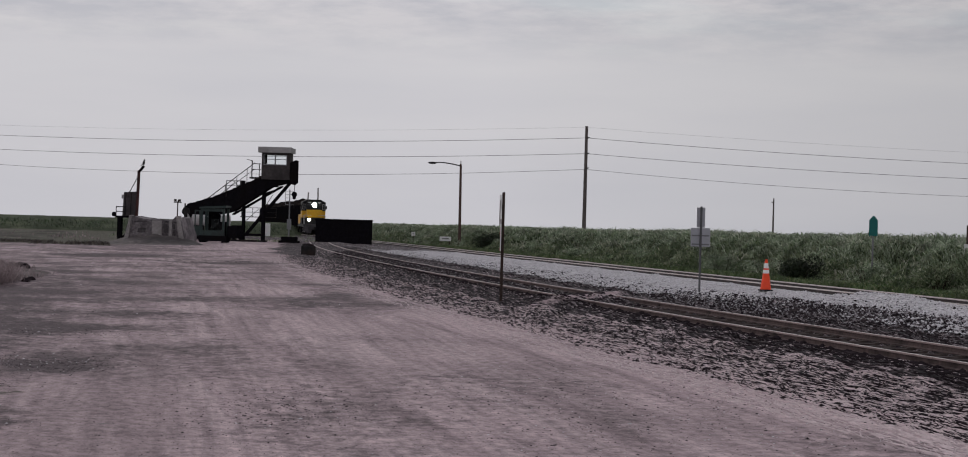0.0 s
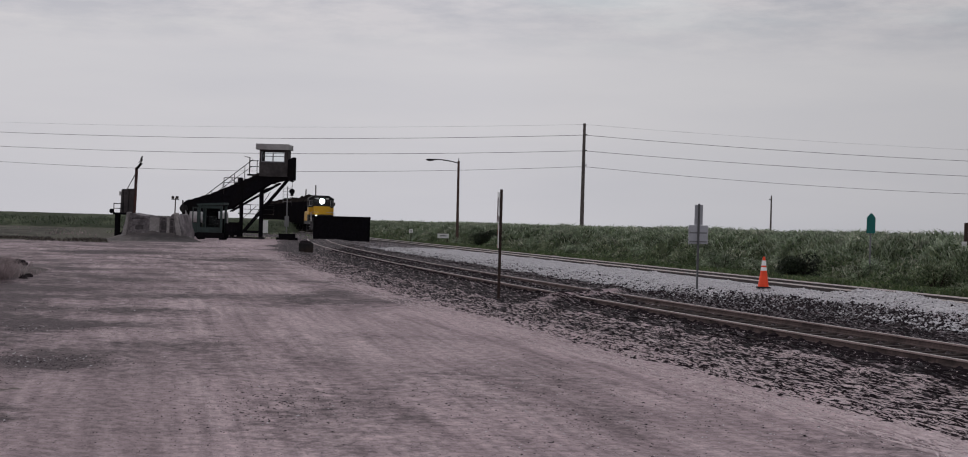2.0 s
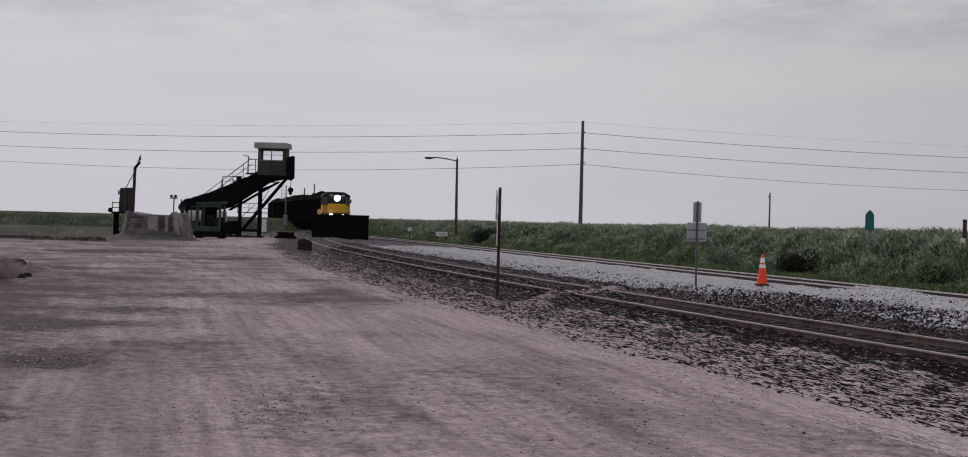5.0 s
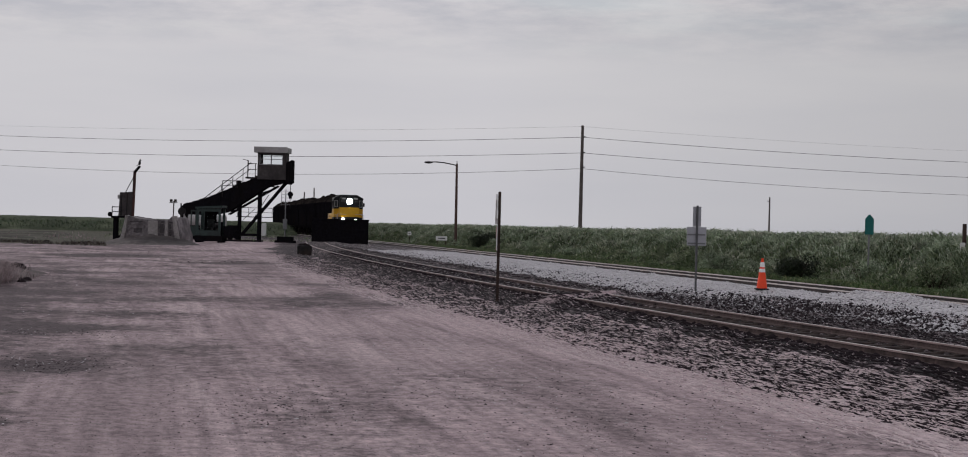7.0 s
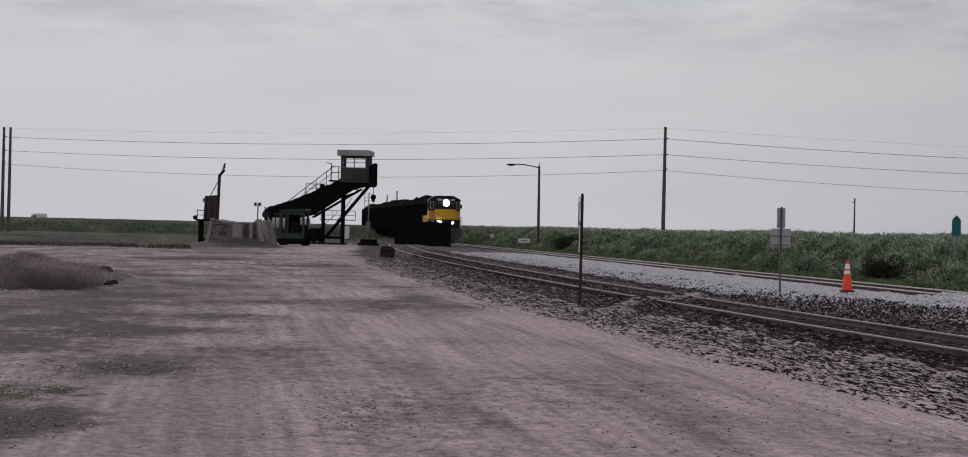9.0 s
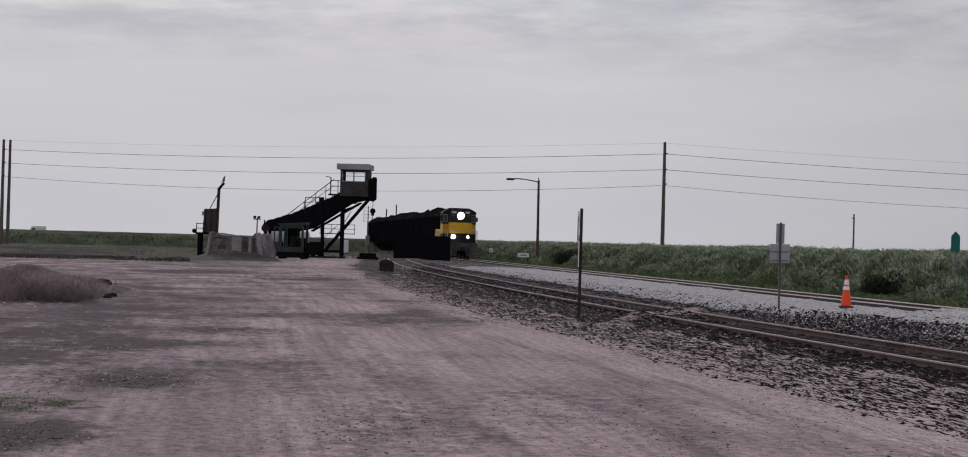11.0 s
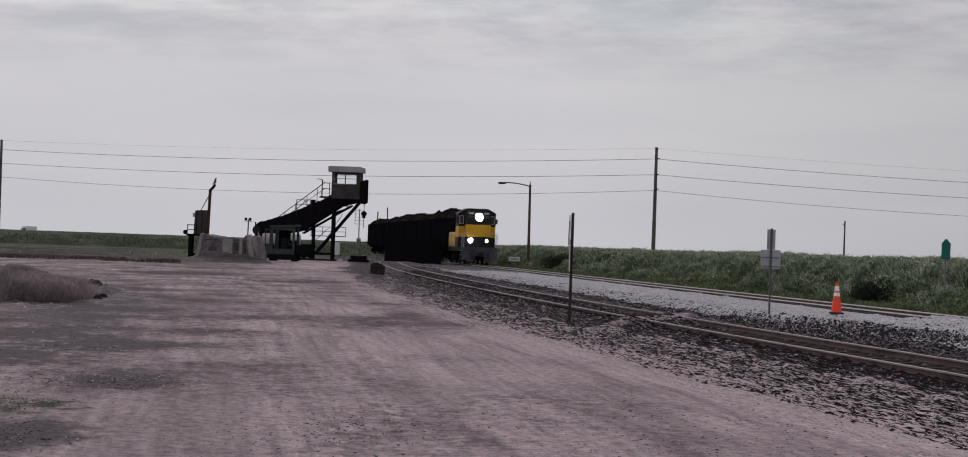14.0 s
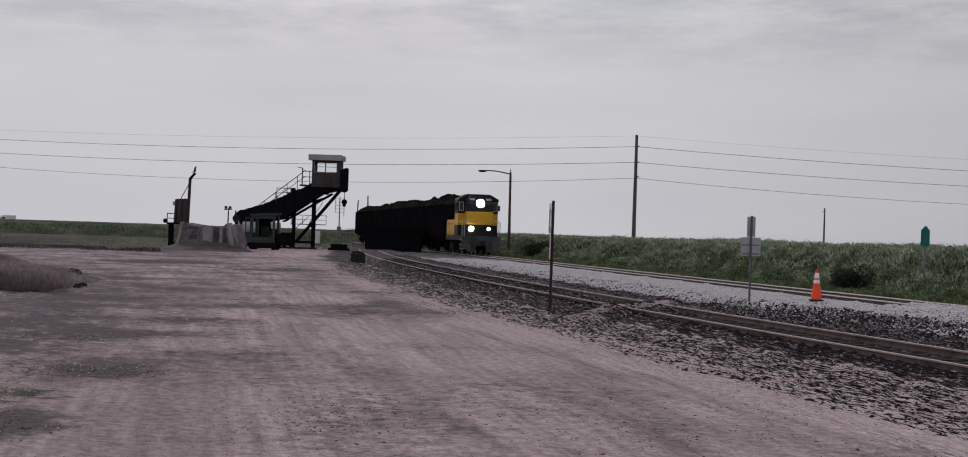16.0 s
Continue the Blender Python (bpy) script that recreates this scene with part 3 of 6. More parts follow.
scatter("spill_clods", 5500, spill_place, (0.014, 0.048), M_CLOD, "black soil clods heaped over the ballast near the cone", "soil", 0.8, 1.3)
scatter("spill_stones", 7500, spill_place, (0.012, 0.034), M_STONEGREY, "white stones mixed into the black spill", "gravel", 0.8)


def wide_bank(n):
    s = 14 + 80 * rng.random(n) ** 1.7
    su = 9.78 + 0.0005 * (s - 65.0) ** 2
    return su - 0.85 - 2.9 * rng.random(n) ** 1.5, s


def outer_bank(n):
    u, s = wide_bank(n)
    return u - 0.9, s


scatter("dark_stalks", 26000, wide_bank, (0.004, 0.011), M_STALK, "black cane stalks and roots raked along the bank", "debris", 0.9, 24.0, 1.70)
scatter("pale_stalks", 24000, outer_bank, (0.004, 0.011), M_CHIP, "pale dry cane stalks raked along the bank", "debris", 0.9, 24.0, 1.70)
scatter("spilled_stalks", 9000, along(11.6, 17.0, 22, 75), (0.006, 0.018), M_STALK, "black stalks spilled over the ballast", "debris", 0.7, 8.0, 1.68)
scatter("pale_trash", 5000, bank_place, (0.006, 0.02), M_CHIP, "dry pale cane trash strewn on dark muck", "debris", 0.45, 2.6)
scatter("crib_muck", 4200, crib_place, (0.02, 0.065), M_CLOD, "dark muck packed between the siding rails", "soil", 0.5, 1.4)
scatter("crib_trash", 2600, crib_place, (0.008, 0.028), M_STONEGREY, "soiled stones and trash between the siding rails", "debris", 0.6, 1.6)


def tie_gap_place(n):
    s = 13.0 + 0.56 * np.arange(n) + 0.12 * (rng.random(n) - 0.5)
    su = 9.78 + 0.0005 * (s - 65.0) ** 2
    return su + 0.52 + 0.12 * rng.random(n), s


# one black lump per tie spacing, added as the dark gap there
scatter("tie_gap_muck", 150, tie_gap_place, (0.055, 0.10), M_STALK, "black lumps added to darken the gaps between the siding ties", "soil", 0.45, 1.3)
def outer_gap_place(n):
    u, s = tie_gap_place(n)
    return u - 0.52 - 0.753 - 0.17, s


# black lumps added as the dark gaps below the near rail
scatter("outer_gap_muck", 150, outer_gap_place, (0.045, 0.085), M_STALK, "black lumps added to darken the gaps under the siding rail", "soil", 0.5, 1.3)
def patch_place(n):
    c = np.array([(-7.6, 28.6, 2.6, 1.2), (-4.85, 15.4, 0.7, 1.3), (-5.3, 22.5, 1.0, 1.2), (-1.9, 18.0, 0.9, 2.2), (0.9, 18.5, 1.6, 4.5), (3.0, 20.0, 1.5, 5.0), (-9.5, 34, 2.5, 4.0), (-6.0, 19.5, 1.0, 2.0)])[rng.integers(0, 8, n)]
    x, y = c[:, 0] + c[:, 2] * rng.normal(0, 0.6, n), c[:, 1] + c[:, 3] * rng.normal(0, 0.6, n)
    return x * math.cos(TH) + y * math.sin(TH), -x * math.sin(TH) + y * math.cos(TH)


scatter("road_debris", 4200, patch_place, (0.003, 0.012), M_CLOD, "dark crumbs of soil and trash on the road", "debris", 0.6, 1.8)
scatter("road_chips", 400, patch_place, (0.004, 0.012), M_STONE, "pale chips of marl on the road", "debris", 0.6, 1.8)
def yard_place(n):
    c = np.array([(-17.4, 88, 3.5, 4.0), (-19.5, 97, 4.0, 4.0), (-10.8, 80, 3.0, 3.0), (-14.5, 110, 5.0, 5.0)])[rng.integers(0, 4, n)]
    x, y = c[:, 0] + c[:, 2] * rng.normal(0, 0.5, n), c[:, 1] + c[:, 3] * rng.normal(0, 0.5, n)
    return x * math.cos(TH) + y * math.sin(TH), -x * math.sin(TH) + y * math.cos(TH)


scatter("yard_clods", 300, yard_place, (0.010, 0.035), M_CLOD, "dark clods dragged across the yard", "soil", 0.5, 1.8)
scatter("road_grit", 2400, along(-8, 7, 12, 80), (0.003, 0.011), M_CLOD, "dark stones scattered on the marl road", "gravel", 0.6)
scatter("road_pebbles", 900, along(3, 7.5, 13, 60), (0.004, 0.012), M_STONE, "pale stones along the road edge", "gravel", 0.6)


# ---- plants ----
def blades(name, x, y, z, h, w, lean, material, label, category, droop=0.35):
    """Arching blades: a strip and a tip each."""
    n = len(x)
    a = rng.random(n) * 6.283
    face = rng.random(n) * 6.283
    dx, dy = np.cos(a) * lean, np.sin(a) * lean
    wx, wy = np.cos(face) * w / 2, np.sin(face) * w / 2
    p0 = np.stack([x, y, z], -1)
    p1 = np.stack([x + dx * 0.35 * h, y + dy * 0.35 * h, z + 0.65 * h], -1)
    p2 = np.stack([x + dx * h, y + dy * h, z + h * (1 - droop * rng.random(n))], -1)
    q = np.stack([wx, wy, np.zeros(n)], -1)
    v = np.stack([p0 - q * 0.7, p0 + q * 0.7, p1 + q, p1 - q, p2], 1).reshape(-1, 3)
    k = 5 * np.arange(n)[:, None]
    quad = (k + np.array([[0, 1, 2, 3]])).tolist()
    tri = (k + np.array([[3, 2, 4]])).tolist()
    return sheet(name, v.tolist(), quad + tri, material, label, category)


def xy(u, s):
    return u * math.cos(TH) - s * math.sin(TH), u * math.sin(TH) + s * math.cos(TH)


def growth(u, s):
    """Height of the standing growth: verge, rank undergrowth, then cane."""
    w = u + 1.5 * (lattice(s * 0.16, u * 0.1, 31) - 0.5) + 0.9 * (lattice(s * 0.6, u * 0.4, 32) - 0.5)
    low = 0.55 * step(24.3, 26.2, w) + 1.32 * step(25.9, 28.6, w)
    lump = 1.5 * (lattice(u * 0.5, s * 0.42, 41) - 0.5) + 1.1 * (lattice(u * 1.3, s * 1.1, 42) - 0.5)
    return -0.15 + low * (1 + 0.95 * lump * (1 - 0.90 * step(26.2, 28.2, w))) + 0.06 * lump * step(27, 30, w)


def build_cane():
    # dense standing body of the field, kept below the leaf tips; its dark green stands in for shaded hollows
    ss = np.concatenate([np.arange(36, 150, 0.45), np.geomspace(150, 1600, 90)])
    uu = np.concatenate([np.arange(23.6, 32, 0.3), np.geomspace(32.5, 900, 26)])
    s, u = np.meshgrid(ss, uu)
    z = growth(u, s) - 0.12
    x, y = xy(u, s)
    nu, ns = len(uu), len(ss)
    i = (np.arange(nu - 1)[:, None] * ns + np.arange(ns - 1)[None, :])
    q = np.stack([i, i + 1, i + ns + 1, i + ns], -1).reshape(-1, 4)
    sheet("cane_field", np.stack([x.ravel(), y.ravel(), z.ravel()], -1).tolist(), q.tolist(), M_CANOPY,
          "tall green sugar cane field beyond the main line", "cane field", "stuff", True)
    # cane leaves over the upper slope and top
    n = 170000
    s = 40 + 330 * rng.random(n) ** 1.8
    u = 26.3 + 9.0 * rng.random(n) ** 1.6
    x, y = xy(u, s)
    g = growth(u, s)
    grow = 1 + s / 240
    h = (0.16 + 0.30 * rng.random(n)) * step(0.2, 1.3, g)
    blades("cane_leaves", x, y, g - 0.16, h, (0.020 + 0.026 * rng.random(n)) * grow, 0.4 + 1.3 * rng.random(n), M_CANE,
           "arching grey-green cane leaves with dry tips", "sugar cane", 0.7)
    # pale tufts gathered in clumps, their colour adding highlights to the cane
    n = 60000
    s = 40 + 260 * rng.random(n) ** 1.8
    u = 25.8 + 5.0 * rng.random(n)
    keep = (lattice(u * 1.1, s * 0.8, 51) > 0.62) & (lattice(u * 3.1, s * 2.3, 52) > 0.4)
    u, s = u[keep], s[keep]
    x, y = xy(u, s)
    m = len(u)
    blades("dry_cane_tufts", x, y, growth(u, s) - 0.06, 0.14 + 0.26 * rng.random(m), (0.016 + 0.018 * rng.random(m)) * (1 + s / 240), 0.6 + 1.3 * rng.random(m), M_TUFT,
           "pale cane leaves hanging in clumps", "sugar cane", 0.8)
    # a few tall tassels
    n = 260
    s = 45 + 300 * rng.random(n) ** 1.5
    u = 28.5 + 6 * rng.random(n)
    x, y = xy(u, s)
    blades("cane_tassels", x, y, growth(u, s) - 0.2, 0.42 + 0.34 * rng.random(n), np.full(n, 0.045), 0.3 + 0.6 * rng.random(n), M_CANE, "tall cane tops above the field", "sugar cane", 0.6)
    # rank undergrowth on the lower slope
    n = 95000
    s = 40 + 300 * rng.random(n) ** 1.8
    u = 24.6 + 3.6 * rng.random(n)
    x, y = xy(u, s)
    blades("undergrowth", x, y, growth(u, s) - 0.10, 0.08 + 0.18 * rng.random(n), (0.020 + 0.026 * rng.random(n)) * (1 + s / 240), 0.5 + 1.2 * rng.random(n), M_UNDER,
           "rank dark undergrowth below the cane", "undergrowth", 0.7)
    # verge grass in front
    n = 42000
    s = 36 + 280 * rng.random(n) ** 1.8
    u = 22.6 + 3.3 * rng.random(n) ** 1.2
    x, y = xy(u, s)
    blades("verge_grass", x, y, np.maximum(ground_height(x, y), growth(u, s) - 0.15) - 0.02, 0.08 + 0.20 * rng.random(n), 0.022 + 0.03 * rng.random(n) + s * 0.0001, 0.4 + 0.8 * rng.random(n), M_GRASS,
           "bright green grass verge along the main line", "grass", 0.6)


build_cane()


def build_left_fields():
    # far field beyond the yard road: scrub strip, then cane to the horizon
    for name, s0, s1, z0, bump, mat, label in (
            ("scrub_strip", 128, 205, 0.12, 0.25, M_SCRUB, "rough grey-green scrub beyond the yard road"),
            ("far_cane_field", 246, 2200, 1.62, 0.35, M_CANOPY, "distant green cane field under the horizon")):
        ss = np.geomspace(s0, s1, 60)
        us = np.concatenate([-np.geomspace(900, 130, 14), np.arange(-120, 14 if s0 < 200 else 30, 1.2)])
        if s0 < 200:
            us = us[us < -7]
        s, u = np.meshgrid(ss, us)
        z = z0 + bump * (lattice(u * 0.4, s * 0.25, 61) - 0.4) + 0.3 * bump * (lattice(u * 1.3, s * 0.9, 62) - 0.5)
        z[:, 0] = -0.1
        if s0 < 200:
            z[:, -1] = -0.1
            z[-1, :] = -0.1
        x, y = xy(u, s)
        nu, ns = s.shape
        i = (np.arange(nu - 1)[:, None] * ns + np.arange(ns - 1)[None, :])
        q = np.stack([i, i + ns, i + ns + 1, i + 1], -1).reshape(-1, 4)
        sheet(name, np.stack([x.ravel(), y.ravel(), z.ravel()], -1).tolist(), q.tolist(), mat, label, "field", "stuff", True)
    n = 26000
    s = 246 + 40 * rng.random(n) ** 1.4
    u = -110 + 142 * rng.random(n)
    x, y = xy(u, s)
    blades("far_cane_leaves", x, y, 0.1 + 1.1 * rng.random(n), 0.25 + 0.3 * rng.random(n), np.full(n, 0.09), 0.6 + 0.9 * rng.random(n), M_FAR, "far cane leaves at the field's edge", "sugar cane", 0.5)
    # ragged brown weeds and trash right behind the road, greener strip further back
    for s0, s1, n, h0, mat, cut, label in ((119, 131, 15000, 0.06, M_WEED, 0.25, "ragged brown weeds along the road edge"), (131, 200, 4000, 0.04, M_DRY, 0.62, "low green scrub beyond the road")):
        s = s0 + (s1 - s0) * rng.random(n)
        u = -75 + 74 * rng.random(n)
        keep = (lattice(u * 0.35, s * 0.3, 71) > cut) & (u < -2.5 - (s - 118) * 0.05)
        u, s = u[keep], s[keep]
        x, y = xy(u, s)
        m = len(u)
        blades("scrub_weeds", x, y, np.zeros(m) + (0.1 if s0 > 125 else 0.0), h0 + 0.24 * rng.random(m), np.full(m, 0.06), 0.5 + 0.9 * rng.random(m), mat, label, "weeds", 0.6)
    # rough growth round the loader and behind it
    n = 5000
    s = 140 + 110 * rng.random(n)
    u = -4 + 22 * rng.random(n)
    keep = (lattice(u * 0.3, s * 0.1, 72) > 0.5) & (np.abs(u - 20.5) > 2) & (s > 168 - 0.6 * u)
    u, s = u[keep], s[keep]
    x, y = xy(u, s)
    m = len(u)
    blades("yard_weeds", x, y, np.zeros(m), 0.08 + 0.25 * rng.random(m), np.full(m, 0.07), 0.4 + 0.6 * rng.random(m), M_UNDER, "rank weeds round the cane loader", "weeds", 0.5)


build_left_fields()


def bush(name, at, wide, deep, high, n, leaf, material, label, category="bush"):
    """Stems with a crown of many small leaves, uneven, open at its edge."""
    ob = thing(name, Matrix.Translation(at), label, category)
    bm = bmesh.new()
    for i in range(7):
        a = i * 0.9 + random.random()
        rod(bm, (0, 0, -0.1), (math.cos(a) * wide * 0.28, math.sin(a) * deep * 0.28, high * random.uniform(0.5, 0.8)), 0.03, 0.008, 5)
    part("stems", bm, M_POST, ob)
    lobes = [(random.uniform(-0.5, 0.5) * wide * 0.65, random.uniform(-0.5, 0.5) * deep * 0.65, high * random.uniform(0.3, 0.7), random.uniform(0.22, 0.36)) for _ in range(9)]
    verts, faces = [], []
    for i in range(n):
        lx, ly, lz, lr = random.choice(lobes)
        d = Vector((random.gauss(0, 1), random.gauss(0, 1), random.gauss(0, 1))).normalized() * random.random() ** 0.4
        c = Vector((lx + d.x * lr * wide, ly + d.y * lr * deep, max(0.02, lz + d.z * lr * high * 1.1)))
        q = Euler((random.uniform(-1, 1), random.uniform(-1, 1), random.uniform(0, 6.3))).to_matrix()
        k = leaf * random.uniform(0.6, 1.3)
        b = len(verts)
        for e in ((-k, 0, 0), (0, -k * 0.4, 0.1 * k), (k, 0, 0), (0, k * 0.4, 0.1 * k)):
            verts.append(c + q @ Vector(e))
        faces.append((b, b + 1, b + 2, b + 3))
    me = bpy.data.meshes.new("crown")
    me.from_pydata(verts, [], faces)
    me.materials.append(material)
    cr = new("crown", me)
    cr.parent = ob
    return ob


# ---- cane loader: tower cabin, sloping conveyor and its legs ----
def build_loader():
    ob = thing("cane_loader", pose(-19.47, 162.15, 0, 0, 0, -2), "blackened steel cane loading conveyor with a raised operator cabin", "cane loader")
    bm = bmesh.new()
    prism(bm, [(-6.9, 2.2), (-7.0, 2.75), (-6.6, 3.12), (-4.3, 3.85), (-0.1, 5.72), (2.4, 5.72), (2.45, 5.3), (0.8, 4.9), (-2.6, 2.6), (-4.3, 2.2), (-6.6, 1.8)], 0.0, 1.7)
    bmesh.ops.bevel(bm, geom=bm.edges[:], offset=0.04, segments=1, affect="EDGES")
    boom = part("conveyor_trough", bm, M_BLACK, ob)
    for k in range(9):
        x = -6.2 + 0.92 * k
        top = float(np.interp(x, (-6.6, -4.3, -0.1, 2.4), (3.12, 3.85, 5.72, 5.72)))
        low = float(np.interp(x, (-6.6, -4.3, -2.6, 0.8, 2.45), (1.8, 2.2, 2.6, 4.9, 5.3)))
        bpart("side_rib", [(x - 0.04, x + 0.04, -0.06, 0.0, low + 0.05, top - 0.06)], M_BLACK, boom)
    # lumps of trash lying along the trough
    bm = bmesh.new()
    for k in range(30):
        x = -6.5 + 0.2 * k
        top = float(np.interp(x, (-6.6, -4.3, -0.1), (3.12, 3.85, 5.72)))
        ball(bm, (x, 0.5 + 0.7 * random.random(), top - 0.05), 0.16 + 0.09 * random.random(), 8, (1.3, 1.2, 0.6))
    part("spilled_trash", bm, M_CANELOAD, boom, "dark cane trash heaped in the trough")
    bpart("edge_flange", [(-0.3, 2.4, -0.08, 0.05, 5.68, 5.8)], M_DARKSTEEL, boom)
    for x in (0.0, -1.75):
        for y in (0.4, 1.3):
            w = 0.11 if x == 0 else 0.08
            bpart("leg", [(x - w, x + w, y - w, y + w, 0, 5.0 if x == 0 else 3.4)], M_BLACK, ob, "", 0.02)
    for y in (0.4, 1.3):
        for a, b, w in (((2.25, 5.25), (-1.55, 0.6), 0.17), ((1.6, 4.95), (-2.7, 2.35), 0.12), ((0.9, 4.55), (0.0, 4.25), 0.10), ((1.2, 4.9), (0.3, 4.95), 0.10)):
            bm = bmesh.new()
            beam(bm, (a[0], y + 0.13, a[1]), (b[0], y + 0.13, b[1]), w, w)
            part("brace", bm, M_BLACK, ob)
        bpart("tie_beam", [(-2.9, 0.1, y - 0.08, y + 0.08, 0.5, 0.72)], M_BLACK, ob)
        bpart("ground_sill", [(-3.2, 0.3, y - 0.14, y + 0.14, 0.0, 0.16)], M_DARKSTEEL, ob)
    bpart("cross_beam", [(-0.1, 0.1, 0.52, 1.18, 4.7, 4.9)], M_BLACK, ob)
    bpart("cross_beam", [(-1.83, -1.67, 0.49, 1.21, 3.0, 3.2)], M_BLACK, ob)
    # catwalk under the head with hanging rods
    bpart("catwalk", [(-2.2, 0.9, 1.75, 2.3, 2.15, 2.22)], M_DARKSTEEL, ob)
    rpart("catwalk_rail", [((-2.2, 2.3, 3.0), (0.9, 2.3, 3.0), 0.025), ((-2.2, 2.3, 2.6), (0.9, 2.3, 2.6), 0.02)] + [((x, 2.3, 2.15), (x, 2.3, 3.0), 0.025) for x in (-2.2, -1.2, -0.2, 0.9)], M_DARKSTEEL, ob)
    rpart("hanging_rod", [((-2.6, 1.9, 1.0), (-0.6, 1.9, 2.9), 0.025), ((-1.4, 2.0, 0.9), (0.6, 2.0, 4.2), 0.025)], M_DARKSTEEL, ob)
    # stair rails beside the trough
    rails = [((-5.1, 1.75, 3.75), (-1.0, 1.75, 7.0), 0.035), ((-5.0, 1.75, 3.4), (-1.0, 1.75, 6.45), 0.025)]
    rails += [((x, 1.75, 3.2 + (x + 5.1) * 0.49), (x, 1.75, 3.75 + (x + 5.1) * 0.79), 0.03) for x in (-4.6, -3.6, -2.6, -1.7)]
    rpart("stair_rail", rails, M_DARKSTEEL, ob)
    rpart("gate_rail", [((-3.2, -0.05, 3.9), (-3.2, -0.05, 5.3), 0.035), ((-3.2, -0.05, 5.3), (-1.9, -0.05, 5.3), 0.03), ((-3.2, -0.05, 4.85), (-2.0, -0.05, 4.95), 0.025), ((-1.9, -0.05, 4.7), (-1.9, -0.05, 5.3), 0.03),
                          ((-3.2, -0.05, 4.4), (-2.4, -0.05, 5.3), 0.02), ((-2.6, -0.05, 5.3), (-2.0, -0.05, 4.7), 0.02)], M_DARKSTEEL, ob)
    bpart("landing", [(-1.2, 0.0, 0.0, 1.9, 5.55, 5.68)], M_DARKSTEEL, ob)
    rpart("landing_rail", [((-1.0, 0.05, 5.6), (-1.0, 0.05, 7.15), 0.05), ((-0.35, 0.05, 5.6), (-0.35, 0.05, 6.9), 0.035), ((-1.0, 0.05, 6.85), (-0.2, 0.05, 6.85), 0.03), ((-1.0, 0.05, 6.35), (-0.2, 0.05, 6.35), 0.03),
                            ((-1.0, 0.05, 7.12), (-1.45, 0.05, 7.2), 0.03)], M_DARKSTEEL, ob)
    bpart("motor_box", [(-2.0, -1.6, -0.05, 0.5, 4.95, 5.35)], M_BLACK, ob, "", 0.03)
    # cabin
    cab = new("cabin")
    cab.parent = ob
    for b in [(-0.13, 2.35, -0.2, -0.13, 5.5, 6.78), (-0.13, 2.35, 1.83, 1.9, 5.5, 6.78), (-0.13, -0.06, -0.13, 1.83, 5.5, 7.85), (2.28, 2.35, -0.13, 1.83, 5.5, 7.85),
                          (-0.06, 2.28, -0.13, 1.83, 5.5, 5.58), (-0.06, 0.04, -0.2, -0.13, 6.78, 7.85), (2.1, 2.28, -0.2, -0.13, 6.78, 7.85), (0.04, 2.1, -0.2, -0.13, 7.68, 7.85),
                          (-0.06, 0.04, 1.83, 1.9, 6.78, 7.85), (2.1, 2.28, 1.83, 1.9, 6.78, 7.85), (0.04, 2.1, 1.83, 1.9, 7.68, 7.85)]:
        bpart("cabin_wall", [b], M_CABIN, cab)
    for k in range(6):
        x = 0.12 + k * 0.42
        bpart("batten", [(x - 0.02, x + 0.02, -0.225, -0.2, 5.52, 6.74)], M_CABIN, cab)
    bpart("window_frame", [(0.04, 2.1, -0.23, -0.17, 6.75, 6.83), (0.04, 0.1, -0.23, -0.17, 6.83, 7.68), (1.02, 1.12, -0.23, -0.17, 6.83, 7.68), (2.04, 2.1, -0.23, -0.17, 6.83, 7.68), (0.1, 2.04, -0.22, -0.18, 7.24, 7.29)], M_GREYSTEEL, cab)
    for x0, x1 in ((0.1, 1.02), (1.12, 2.04)):
        for z0, z1 in ((6.83, 7.24), (7.29, 7.68)):
            p = bpart("pane", [(x0, x1, -0.205, -0.195, z0, z1)], M_GLASS, cab)
            p.visible_shadow = False
    bm = bmesh.new()
    box(bm, -0.42, 2.5, -0.5, 2.2, 7.86, 7.93)
    box(bm, -0.42, 2.5, -0.53, -0.47, 7.84, 8.34)
    box(bm, -0.42, -0.36, -0.47, 2.2, 7.84, 8.30)
    box(bm, 2.44, 2.5, -0.47, 2.2, 7.84, 8.30)
    box(bm, -0.36, 2.44, -0.47, 2.2, 8.22, 8.29)
    part("roof", bm, M_ROOF, ob, "pale sheet-metal roof with a deep fascia")
    bm = bmesh.new()
    prism(bm, [(2.37, 7.0), (2.85, 7.25), (2.86, 5.3), (2.6, 5.1), (2.37, 5.2)], -0.1, 1.8)
    part("discharge_chute", bm, M_BLACK, ob, "blackened discharge chute")
    bm = bmesh.new()
    rod(bm, (2.75, 0.3, 5.2), (2.75, 0.3, 3.0), 0.025)
    part("hoist_cable", bm, M_DARKSTEEL, ob)
    bm = bmesh.new()
    rod(bm, (2.75, 0.2, 4.25), (2.75, 0.42, 4.25), 0.24, seg=14)
    box(bm, 2.62, 2.88, 0.24, 0.38, 3.85, 4.3)
    part("hoist_block", bm, M_BLACK, ob)
    rpart("head_pulley", [((2.3, 0.1, 5.5), (2.3, 1.6, 5.5), 0.22)], M_DARKSTEEL, ob, "", 14)
